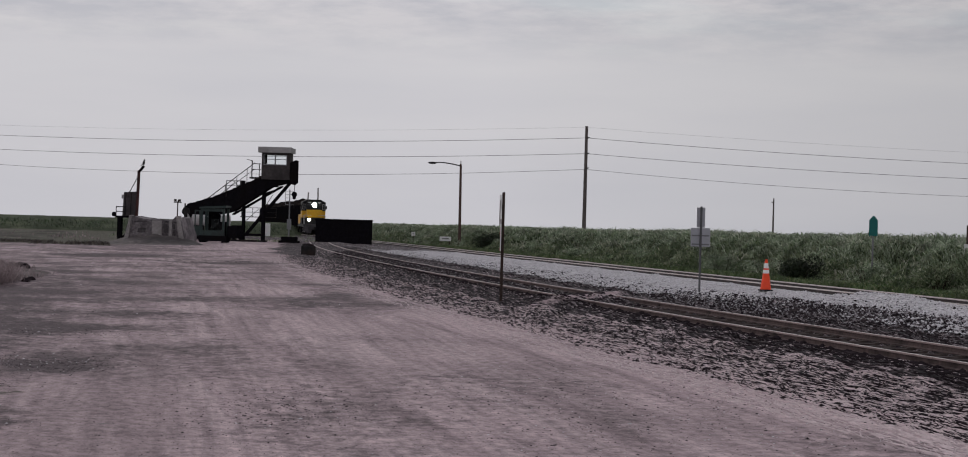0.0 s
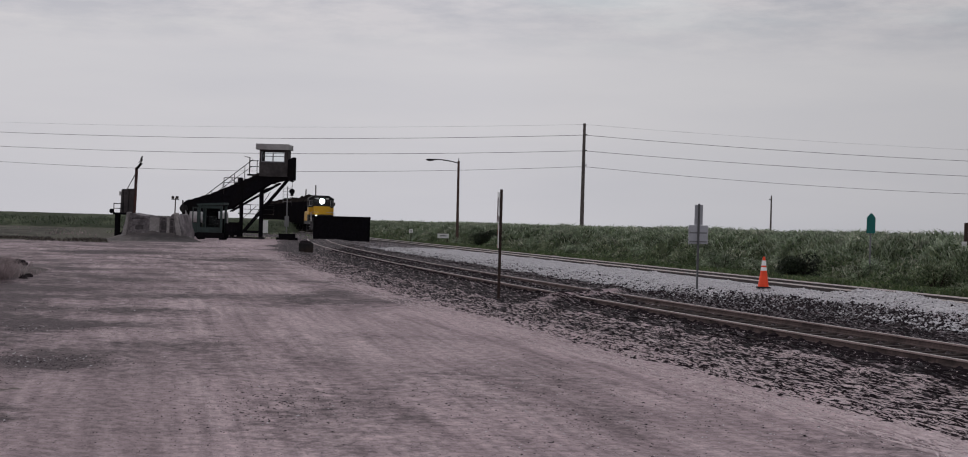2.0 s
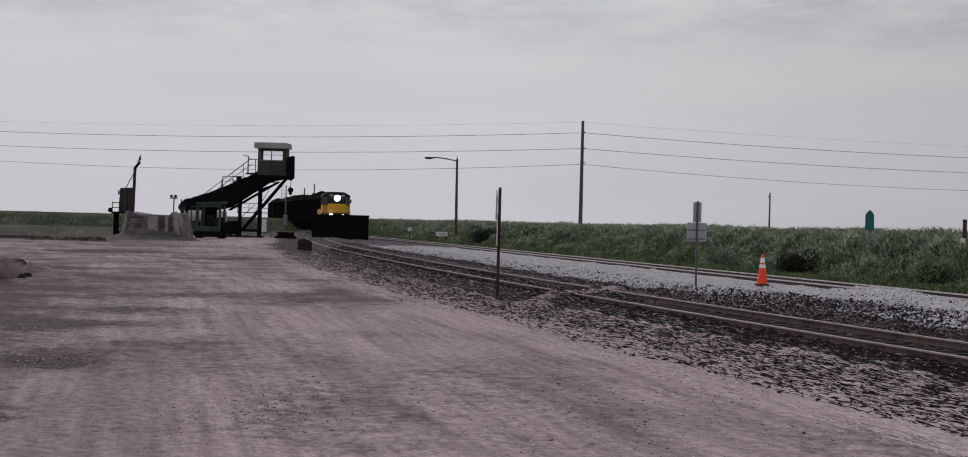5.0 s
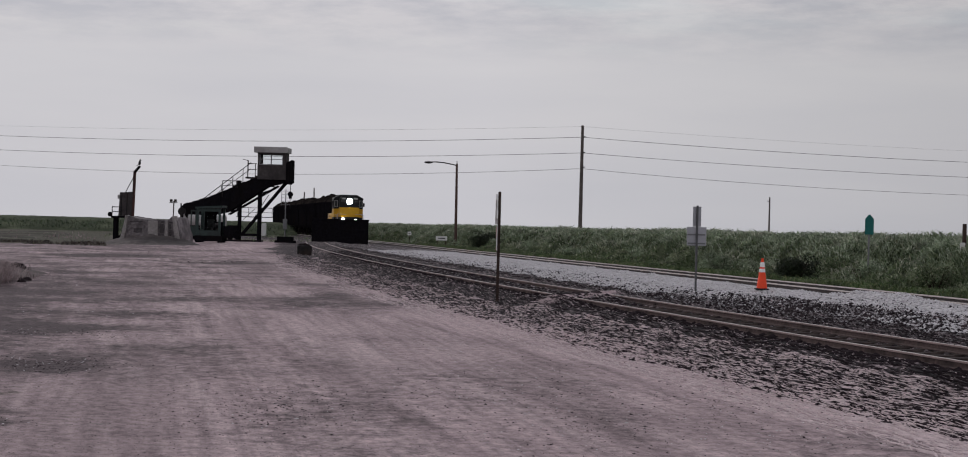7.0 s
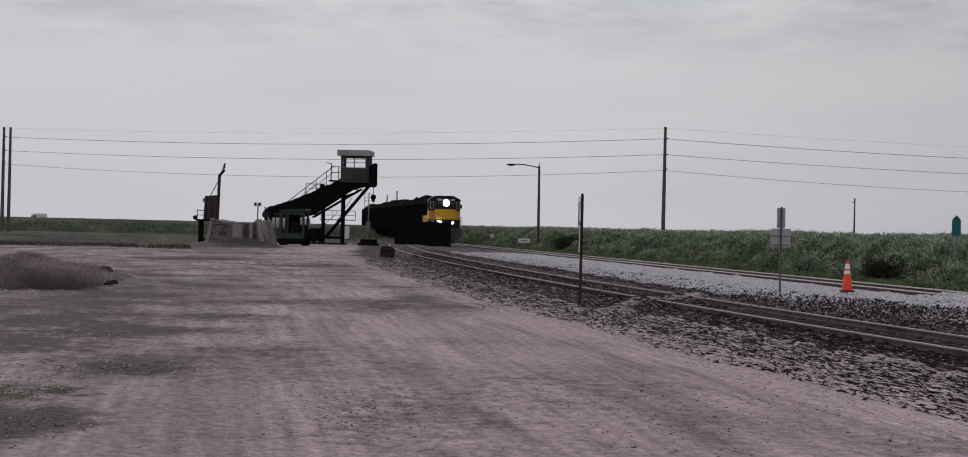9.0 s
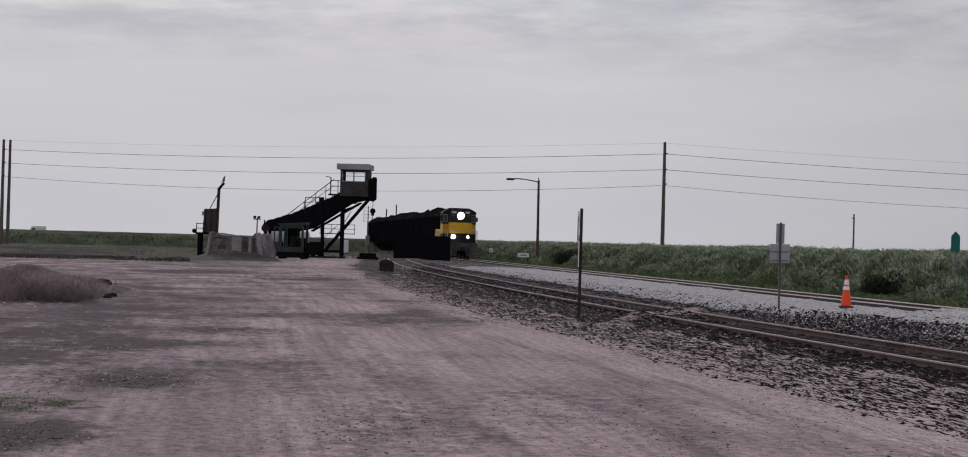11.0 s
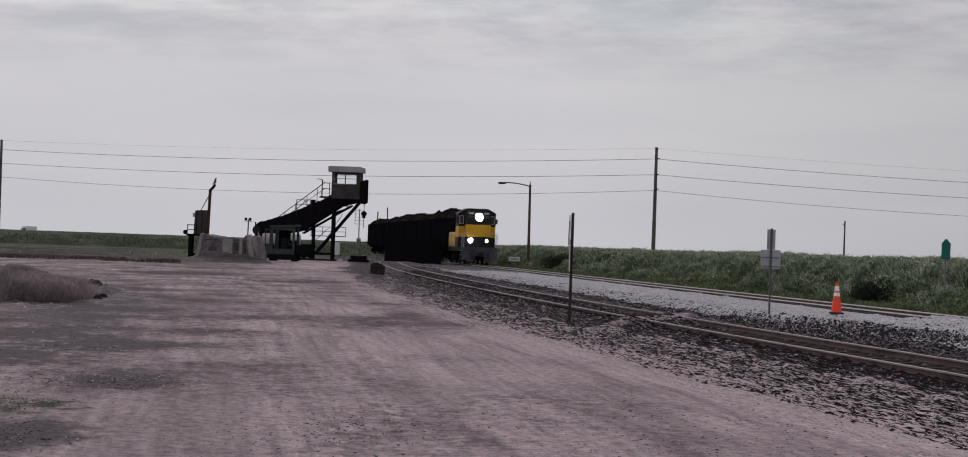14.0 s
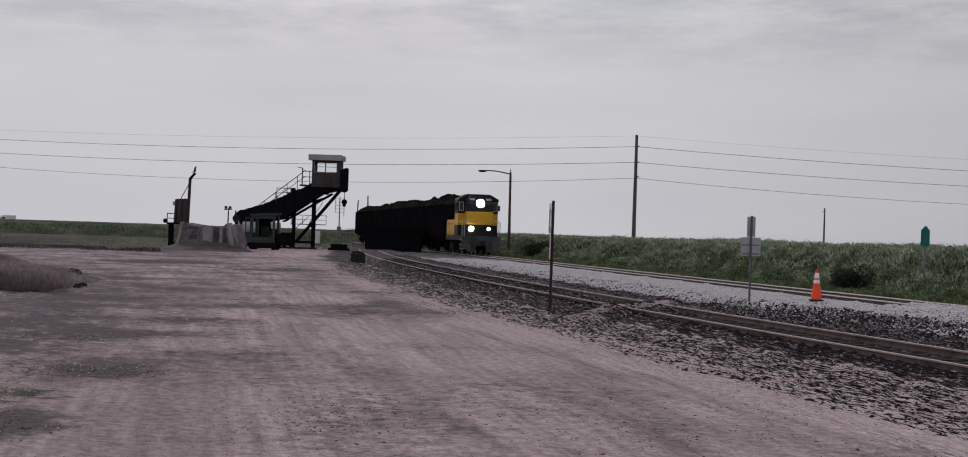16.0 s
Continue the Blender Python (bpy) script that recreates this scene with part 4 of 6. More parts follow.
    rpart("tail_pulley", [((-6.7, -0.05, 2.5), (-6.7, 1.75, 2.5), 0.36)], M_DARKSTEEL, ob, "", 14)
    for x, h in ((-6.5, 2.0), (-4.9, 2.3)):
        for y in (0.2, 1.5):
            bpart("tail_leg", [(x - 0.1, x + 0.1, y - 0.1, y + 0.1, 0, h)], M_BLACK, ob)


def build_power_unit():
    ob = thing("operator_cab_unit", pose(-21.9, 150.5, 0, 0, 0, -4), "faded green glazed operator cab on a dark skid", "loader cab")
    bpart("skid", [(-1.1, 1.15, -0.9, 1.0, 0.10, 0.55), (-1.0, -0.8, -1.1, 1.2, 0, 0.14), (0.8, 1.0, -1.1, 1.2, 0, 0.14)], M_BLACK, ob, "", 0.03)
    for x in (-0.9, 0.9):
        for y in (-0.8, 0.9):
            bpart("cab_post", [(x - 0.09, x + 0.09, y - 0.07, y + 0.07, 0.55, 2.75)], M_CABGREEN, ob)
    bpart("lower_panel", [(-0.81, 0.81, -0.86, -0.76, 0.55, 0.98)], M_CABGREEN, ob, "faded green steel panel")
    bpart("cab_frame", [(-0.81, 0.81, -0.86, -0.74, 2.5, 2.74), (-0.42, -0.34, -0.86, -0.76, 0.98, 2.5)], M_CABGREEN, ob, "faded green steel frame")
    bm = bmesh.new()
    prism(bm, [(-1.08, 2.72), (1.1, 2.82), (1.12, 3.0), (-1.08, 2.86)], -0.98, 1.05)
    part("cab_roof", bm, M_CABGREEN, ob)
    for x0, x1 in ((-0.81, -0.42), (-0.34, 0.81)):
        p = bpart("pane", [(x0, x1, -0.82, -0.81, 0.98, 2.5)], M_GLASS, ob)
        p.visible_shadow = False
    bpart("back_panel", [(-0.81, 0.3, 0.82, 0.88, 0.55, 2.7), (0.3, 0.81, 0.82, 0.88, 0.55, 1.7)], M_BLACK, ob)
    bm = bmesh.new()
    box(bm, -0.35, 0.25, -0.2, 0.3, 0.55, 1.2, 0.05)
    box(bm, -0.35, 0.25, 0.25, 0.4, 1.2, 1.9, 0.05)
    part("seat", bm, M_RUBBER, ob)
    bpart("control_box", [(0.35, 0.75, -0.5, 0.1, 0.55, 1.55)], M_DARKSTEEL, ob, "", 0.03)
    rpart("lever", [((0.1, -0.6, 0.6), (0.18, -0.62, 1.6), 0.03)], M_DARKSTEEL, ob)
    rpart("lever", [((0.25, -0.6, 0.6), (0.34, -0.62, 1.5), 0.03)], M_DARKSTEEL, ob)
    # open side door, and the engine bay behind it
    bpart("side_door", [(-1.5, -1.42, -0.7, -0.62, 0.5, 2.6), (-1.12, -1.04, -0.7, -0.62, 0.5, 2.6), (-1.42, -1.12, -0.7, -0.62, 2.48, 2.6), (-1.42, -1.12, -0.7, -0.62, 0.5, 1.3)], M_CABGREEN, ob, "green steel door frame")
    bpart("side_cabinet", [(-1.7, -1.02, -0.5, 0.7, 0.2, 1.35)], M_BLACK, ob, "", 0.04)
    bpart("engine_cover", [(-2.7, -1.75, -0.5, 0.8, 0.15, 1.3)], M_BLACK, ob, "", 0.06)
    rpart("exhaust_pipe", [((-2.4, -0.3, 1.2), (-2.4, -0.3, 3.1), 0.06)], M_DARKSTEEL, ob)
    bm = bmesh.new()
    prism(bm, [(-2.25, 1.3), (-1.72, 1.3), (-1.72, 1.5), (-2.2, 2.3)], -0.2, -0.12)
    part("shield", bm, M_ROOF, ob, "pale sheet-metal shield")
    bpart("rear_box", [(1.16, 1.75, -0.5, 0.6, 0.35, 1.35)], M_BLACK, ob, "", 0.04)
    tank = thing("white_tank", pose(-22.9, 160.6, 0, 0, 0, 0), "white horizontal tank on short legs behind the cab", "tank")
    rpart("tank_body", [((-2.4, 0, 1.75), (0.85, 0, 1.75), 0.5)], M_ROOF, tank, "", 18)
    bpart("leg", [(-1.6, -1.4, -0.3, 0.3, 0, 1.4)], M_DARKSTEEL, tank)
    bpart("leg", [(0.2, 0.4, -0.3, 0.3, 0, 1.4)], M_DARKSTEEL, tank)
    bx = thing("equipment_box", pose(-18.6, 163.2, 0), "dark steel equipment box beside the loader leg", "equipment box")
    bpart("case", [(-3.6, -2.6, -0.6, 0.6, 0.25, 1.4)], M_BLACK, bx, "", 0.04)
    bpart("skid", [(-3.5, -3.3, -0.6, 0.6, 0, 0.25), (-2.9, -2.7, -0.6, 0.6, 0, 0.25)], M_BLACK, bx)
    tr2 = thing("pump_skid", pose(-16.9, 161.0, 0), "low dark pump skid on the ground", "pump")
    bpart("skid", [(-0.9, 0.9, -0.4, 0.4, 0, 0.2)], M_BLACK, tr2)
    bpart("case", [(-0.7, 0.7, -0.3, 0.3, 0.2, 0.55)], M_BLACK, tr2, "", 0.04)
    hut = thing("white_box", pose(-25.3, 216, 0), "small white relay box standing by the track", "relay box")
    bpart("case", [(-0.35, 0.35, -0.3, 0.3, 0.1, 1.6)], M_WHITE, hut, "", 0.03)
    bpart("plinth", [(-0.4, 0.4, -0.35, 0.35, -0.05, 0.1)], M_CONC, hut)


def build_bunker():
    ob = thing("concrete_ramp", pose(-23.35, 131.5, 0, 0, 0, -3), "dirty stained concrete ramp wall with a soil apron", "ramp")
    bm = bmesh.new()
    prism(bm, [(-2.25, -0.1), (-2.1, 0.8), (-1.9, 1.75), (-1.6, 1.95), (-0.9, 1.82), (-0.4, 1.72), (1.2, 1.74), (1.5, 1.98), (1.75, 1.9), (1.95, 1.2), (2.1, 0.6), (2.15, -0.1)], 0.0, 4.2)
    bmesh.ops.subdivide_edges(bm, edges=[e for e in bm.edges if e.calc_length() > 0.4], cuts=4, use_grid_fill=True)
    for v in bm.verts:
        v.co += Vector((noise.noise(v.co * 1.7), noise.noise(v.co * 1.9 + Vector((5, 0, 0))), noise.noise(v.co * 1.3 + Vector((0, 7, 0))))) * 0.085
    bmesh.ops.recalc_face_normals(bm, faces=bm.faces[:])
    part("wall", bm, M_CONC, ob)
    for x0, x1, z1 in ((-0.22, 0.5, 1.66), (1.0, 1.22, 1.68)):
        bpart("buttress", [(x0, x1, -0.10, 0.02, 0.0, z1)], M_CONCPALE, ob, "pale washed concrete strip", 0.03)
    for outline in ([(-2.3, -0.05), (-1.97, 1.0), (-1.80, 2.0), (-1.64, 1.98), (-1.74, 1.0), (-2.0, -0.05)], [(2.2, -0.05), (1.95, 1.0), (1.76, 2.02), (1.54, 2.0), (1.66, 1.0), (1.85, -0.05)]):
        bm = bmesh.new()
        prism(bm, outline, -0.28, 0.4)
        bmesh.ops.subdivide_edges(bm, edges=[e for e in bm.edges if e.calc_length() > 0.4], cuts=2, use_grid_fill=True)
        for v in bm.verts:
            v.co += noise.noise_vector(v.co * 2.1) * 0.05
        part("parapet", bm, M_CONCPALE, ob, "pale crumbling parapet")
    wall_rng = random.Random(5)
    for x0, x1 in ((-1.55, -0.26), (0.52, 0.98), (1.24, 1.5)):
        z = 0.25
        while z < 1.55:
            h = wall_rng.uniform(0.14, 0.34)
            bm = bmesh.new()
            a, b = x0 + wall_rng.uniform(0, 0.35) * (x1 - x0), x1 - wall_rng.uniform(0, 0.35) * (x1 - x0)
            box(bm, a, b, -0.07, 0.0, z, min(1.62, z + h - 0.04))
            bmesh.ops.subdivide_edges(bm, edges=bm.edges[:], cuts=2, use_grid_fill=True)
            for v in bm.verts:
                v.co += noise.noise_vector(v.co * 3.1 + Vector((0, z * 9, 0))) * 0.06
            part("timber", bm, M_CONCDARK if x0 > 0 or wall_rng.random() < 0.3 else M_CONC, ob)
            z += h
    # apron of spilled soil at its foot
    n = 40
    xs, ys = np.meshgrid(np.linspace(-4.0, 4.2, n), np.linspace(-6.0, 0.4, n))
    h = 0.75 * np.clip(1 - ((xs / 3.6) ** 2), 0, 1) * np.clip((ys + 6.0) / 6.2, 0, 1) ** 2.2 + 0.22 * (lattice(xs * 1.6, ys * 1.2, 81) - 0.5) * np.clip((ys + 6) / 3, 0, 1) * np.clip(1.6 - abs(xs) / 2.8, 0, 1) - 0.04
    i = np.arange(n - 1)[:, None] * n + np.arange(n - 1)[None, :]
    q = np.stack([i, i + 1, i + n + 1, i + n], -1).reshape(-1, 4)
    ap = sheet("soil_apron", np.stack([xs.ravel(), ys.ravel(), h.ravel()], -1).tolist(), q.tolist(), M_APRON, "spilled grey soil heaped against the ramp", "soil", "stuff", True)
    ap.matrix_world = ob.matrix_world.copy()


def build_hopper():
    ob = thing("hopper_stand", pose(-26.75, 136.2, 0, 0, 0, 4), "dark rusty hopper on legs with a leaning pipe mast", "hopper")
    for x in (-0.1, 1.0):
        for y in (0.0, 1.2):
            bpart("leg", [(x - 0.12, x + 0.12, y - 0.12, y + 0.12, 0, 1.85)], M_BLACK, ob, "", 0.02)
    bm = bmesh.new()
    beam(bm, (-0.1, -0.02, 0.2), (1.0, -0.02, 1.0), 0.12, 0.12)
    part("brace", bm, M_BLACK, ob)
    bpart("deck", [(-0.35, 1.3, -0.3, 1.5, 1.8, 1.95)], M_BLACK, ob)
    bm = bmesh.new()
    prism(bm, [(0.12, 1.95), (1.1, 1.95), (1.18, 3.75), (0.2, 3.68)], 0.0, 1.2)
    part("hopper_bin", bm, M_HOPPER, ob, "dark streaked sheet bin")
    rpart("bin_rib", [((0.3, -0.03, 2.0), (0.36, -0.03, 3.7), 0.03), ((0.7, -0.03, 2.0), (0.76, -0.03, 3.7), 0.03)], M_DARKSTEEL, ob)
    rpart("deck_rail", [((-0.3, -0.25, 2.6), (0.4, -0.25, 2.6), 0.03), ((-0.3, -0.25, 1.9), (-0.3, -0.25, 2.65), 0.03), ((-0.3, -0.25, 2.25), (0.4, -0.25, 2.25), 0.025), ((0.4, -0.25, 1.9), (0.4, -0.25, 2.65), 0.03)], M_DARKSTEEL, ob)
    bm = bmesh.new()
    ball(bm, (-0.45, -0.2, 2.05), 0.18)
    part("float_drum", bm, M_BLACK, ob)
    bm = bmesh.new()
    beam(bm, (1.16, 0.1, 1.9), (1.24, 0.1, 5.3), 0.20, 0.2)
    part("mast", bm, M_RUSTRED, ob, "rust-red square mast")
    bm = bmesh.new()
    beam(bm, (1.20, 0.1, 5.15), (1.60, 0.1, 5.65), 0.2, 0.18)
    part("mast_head", bm, M_BLACK, ob)
    rpart("stay", [((0.6, 0.1, 3.7), (1.2, 0.1, 4.9), 0.03)], M_DARKSTEEL, ob)
    bpart("lamp_box", [(0.05, 0.2, -0.1, 0.05, 3.2, 3.5)], M_ROOF, ob)
    # a bird resting on the mast head
    b = thing("bird", pose(-26.75 + 1.56, 136.2 + 0.2, 5.72, 0, 0, 60), "small dark bird perched on the hopper mast", "bird")
    bm = bmesh.new()
    ball(bm, (0, 0, 0.16), 0.11, 8, (0.8, 0.9, 1.5))
    part("body", bm, M_BIRD, b)
    bm = bmesh.new()
    ball(bm, (0.0, -0.06, 0.36), 0.07)
    rod(bm, (0, -0.11, 0.36), (0, -0.2, 0.35), 0.018, 0.004, 6)
    part("head", bm, M_BIRD, b)
    bm = bmesh.new()
    box(bm, -0.04, 0.04, 0.05, 0.3, -0.02, 0.02, 0, pose(0, 0, 0.1, -30))
    part("tail", bm, M_BIRD, b)
    rpart("leg", [((0.03, 0, 0.0), (0.03, 0, 0.08), 0.01)], M_BIRD, b)
    rpart("leg", [((-0.03, 0, 0.0), (-0.03, 0, 0.08), 0.01)], M_BIRD, b)


M_POSTSTEEL = surface("weathered_steel_post", (0.10, 0.10, 0.105), 0.6, 0.2, 0.2, 8)
M_APRON = surface("spilled_soil", (0.115, 0.097, 0.097), 0.95, 0, 0.5, 3, (0.05, 0.043, 0.043), 0.5, 0.5)
M_RUSTRED = surface("red_rust", (0.085, 0.032, 0.028), 0.8, 0.1, 0.35, 5, (0.03, 0.02, 0.02))
build_loader()
build_power_unit()
build_bunker()
build_hopper()


def build_yard_lamp():
    ob = thing("yard_light", pose(-24.9, 150, 0), "short pole with twin floodlights and a side bracket", "floodlight")
    rpart("pole", [((0, 0, 0), (0.05, 0, 3.3), 0.06, 0.05)], M_POLE, ob)
    for q in (-0.16, 0.18):
        bpart("floodlight", [(q - 0.10, q + 0.10, -0.15, 0.1, 3.2, 3.42)], M_DARKSTEEL, ob, "", 0.03)
    for a, b, z in ((-0.3, 0.35, 3.15), (-0.4, 0.2, 1.75)):
        rpart("bracket", [((a, 0, z), (b, 0, z), 0.03)], M_DARKSTEEL, ob)


def build_signal():
    ob = thing("signal_mast", Matrix.Translation(tr(16.9, 232, 0)), "grey steel signal mast with ladder and side frames", "railway signal")
    rpart("mast", [((0, 0, 0), (0, 0, 5.9), 0.09, 0.06)], M_GREYSTEEL, ob)
    rpart("ladder_rail", [((-0.55, 0.1, 3.9), (-0.55, 0.1, 6.3), 0.03), ((0.55, 0.1, 3.9), (0.55, 0.1, 5.9), 0.03)], M_GREYSTEEL, ob)
    for k in range(5):
        rpart("rung", [((-0.55, 0.1, 4.0 + k * 0.42), (0.55, 0.1, 4.0 + k * 0.42), 0.025)], M_GREYSTEEL, ob)
    bpart("relay_case", [(-0.25, 0.25, -0.25, 0.15, 0.9, 2.2)], M_GREYSTEEL, ob, "", 0.03)
    for x, y, h, lean in ((-25.8, 268, 6.2, 0.25), (-24.7, 275, 7.0, -0.1)):
        p = thing("far_pole", pose(x, y, 0), "thin weathered pole beyond the loader", "pole", "far poles")
        rpart("shaft", [((0, 0, 0), (lean, 0, h), 0.12, 0.09)], M_POLE, p)


def build_bin():
    ob = thing("black_bin", pose(-11.78, 155.6, 0.0, 0, 0, 3), "large black steel open-top bin at the siding's end", "steel bin")
    w, d, z0, z1 = 2.37, 1.5, 0.06, 2.16
    bpart("front_panel", [(-w, w, 0.0, 0.06, z0, z1)], M_BLACK, ob)
    bpart("back_panel", [(-w, w, 2 * d - 0.06, 2 * d, z0, z1)], M_BLACK, ob)
    bpart("side_panel", [(-w, -w + 0.06, 0.06, 2 * d - 0.06, z0, z1)], M_BLACK, ob)
    bpart("side_panel", [(w - 0.06, w, 0.06, 2 * d - 0.06, z0, z1)], M_BLACK, ob)
    bpart("floor_plate", [(-w + 0.06, w - 0.06, 0.06, 2 * d - 0.06, z0, z0 + 0.1)], M_BLACK, ob)
    bpart("rim", [(-w - 0.05, w + 0.05, -0.06, -0.003, z1 - 0.12, z1 + 0.02), (-w - 0.05, -w - 0.003, 0, 2 * d, z1 - 0.12, z1 + 0.02), (w + 0.003, w + 0.05, 0, 2 * d, z1 - 0.12, z1 + 0.02)], M_BLACK, ob)
    for k in range(6):
        x = -w + 0.12 + k * (2 * w - 0.24) / 5
        bpart("rib", [(x - 0.05, x + 0.05, -0.05, -0.002, z0, z1 - 0.13)], M_BLACK, ob)
    for x in (-1.7, 1.7):
        bpart("skid", [(x - 0.12, x + 0.12, 0.0, 2 * d, -0.05, z0)], M_BLACK, ob)
    b = thing("old_block", pose(-9.8, 103.6, 0, 0, 0, 8), "dark weathered concrete block with lumps on top", "block")
    bm = bmesh.new()
    box(bm, -0.40, 0.40, -0.3, 0.3, -0.03, 0.52, 0.05)
    bmesh.ops.subdivide_edges(bm, edges=bm.edges[:], cuts=1, use_grid_fill=True)
    for v in bm.verts:
        v.co += noise.noise_vector(v.co * 3) * 0.035
    part("body", bm, M_DARKSTEEL, b)
    bm = bmesh.new()
    for x, r in ((-0.2, 0.13), (0.02, 0.16), (0.2, 0.11)):
        ball(bm, (x, 0, 0.54), r, 8, (1.2, 1, 0.8))
    part("lumps", bm, M_CLOD, b)


def build_lamp():
    ob = thing("street_lamp", pose(-2.0, 153.0, 0, 0, 0, 0), "brown street lamp pole with a curved arm and cobra head", "street lamp")
    rpart("pole", [((0.0, 0, -0.1), (-0.06, 0, 7.0), 0.13, 0.09)], M_REDPOLE, ob, "", 10)
    pts = [(-0.06 - 2.15 * t, 0, 6.85 + 0.25 * math.sin(t * 1.9)) for t in (0, 0.2, 0.4, 0.6, 0.8, 1.0)]
    bm = bmesh.new()
    tube(bm, pts, 0.045, 8)
    part("arm", bm, M_DARKSTEEL, ob)
    bm = bmesh.new()
    ball(bm, (-2.4, 0, 7.05), 0.2, 10, (1.9, 0.9, 0.5))
    part("lamp_head", bm, M_DARKSTEEL, ob)
    rpart("pole_cap", [((-0.06, 0, 7.0), (-0.06, 0, 7.25), 0.03)], M_DARKSTEEL, ob)


def build_power_line():
    poles = [(-58.2, 190, 11.1), (8.9, 165, 11.1), (78, 186, 10.65)]
    tops = []
    for k, (x, y, h) in enumerate(poles):
        p = thing("utility_pole", pose(x, y, 0), "tall weathered timber utility pole carrying stacked wires", "utility pole", "power line poles")
        rpart("shaft", [((0, 0, -0.2), (0, 0, h), 0.20, 0.13)], M_POLE, p, "", 10)
        for j, z in enumerate((h - 0.15, h - 1.05, h - 2.45, h - 3.75)):
            if j:
                rpart("insulator", [((0.1, -0.05, z), (0.28, -0.1, z + 0.06), 0.06, 0.04)], M_DARKSTEEL, p)
        if k == 0:
            q = thing("utility_pole", pose(x + 0.55, y + 0.4, 0), "tall weathered timber utility pole carrying stacked wires", "utility pole", "power line poles")
            rpart("shaft", [((0, 0, -0.2), (0.02, 0, h), 0.20, 0.13)], M_POLE, q, "", 10)
    for a, b in ((0, 1), (1, 2)):
        for dz, sag, r in ((0.1, 0.5, 0.006), (1.05, 0.62, 0.019), (2.45, 0.66, 0.019), (3.85, 0.95, 0.016)):
            (x0, y0, h0), (x1, y1, h1) = poles[a], poles[b]
            pts = [(x0 + (x1 - x0) * t, y0 - 0.2 + (y1 - y0) * t, h0 - dz + (h1 - h0) * t - 4 * sag * t * (1 - t)) for t in np.linspace(0, 1, 25)]
            w = thing("power_wire", Matrix.Identity(4), "thin grey power line wire strung between utility poles", "wire", "power line wires")
            bm = bmesh.new()
            tube(bm, pts, r)
            part("strand", bm, M_WIRE, w)
    p = thing("utility_pole", pose(62.4, 400, 0), "distant thin utility pole beyond the cane", "utility pole")
    rpart("shaft", [((0, 0, 0), (0, 0, 9.9), 0.22, 0.15)], M_POLE, p)
    rpart("insulator", [((-0.1, 0, 9.0), (-0.5, 0, 9.1), 0.08)], M_DARKSTEEL, p)


def text_bars(parent, x0, x1, z0, z1, y, rows, material):
    for k in range(rows):
        z = z1 - (k + 0.5) * (z1 - z0) / rows
        inset = 0.06 * (x1 - x0) * (k % 2)
        bpart("text_bar", [(x0 + inset, x1 - inset, y - 0.006, y, z - 0.22 * (z1 - z0) / rows, z + 0.22 * (z1 - z0) / rows)], material, parent)


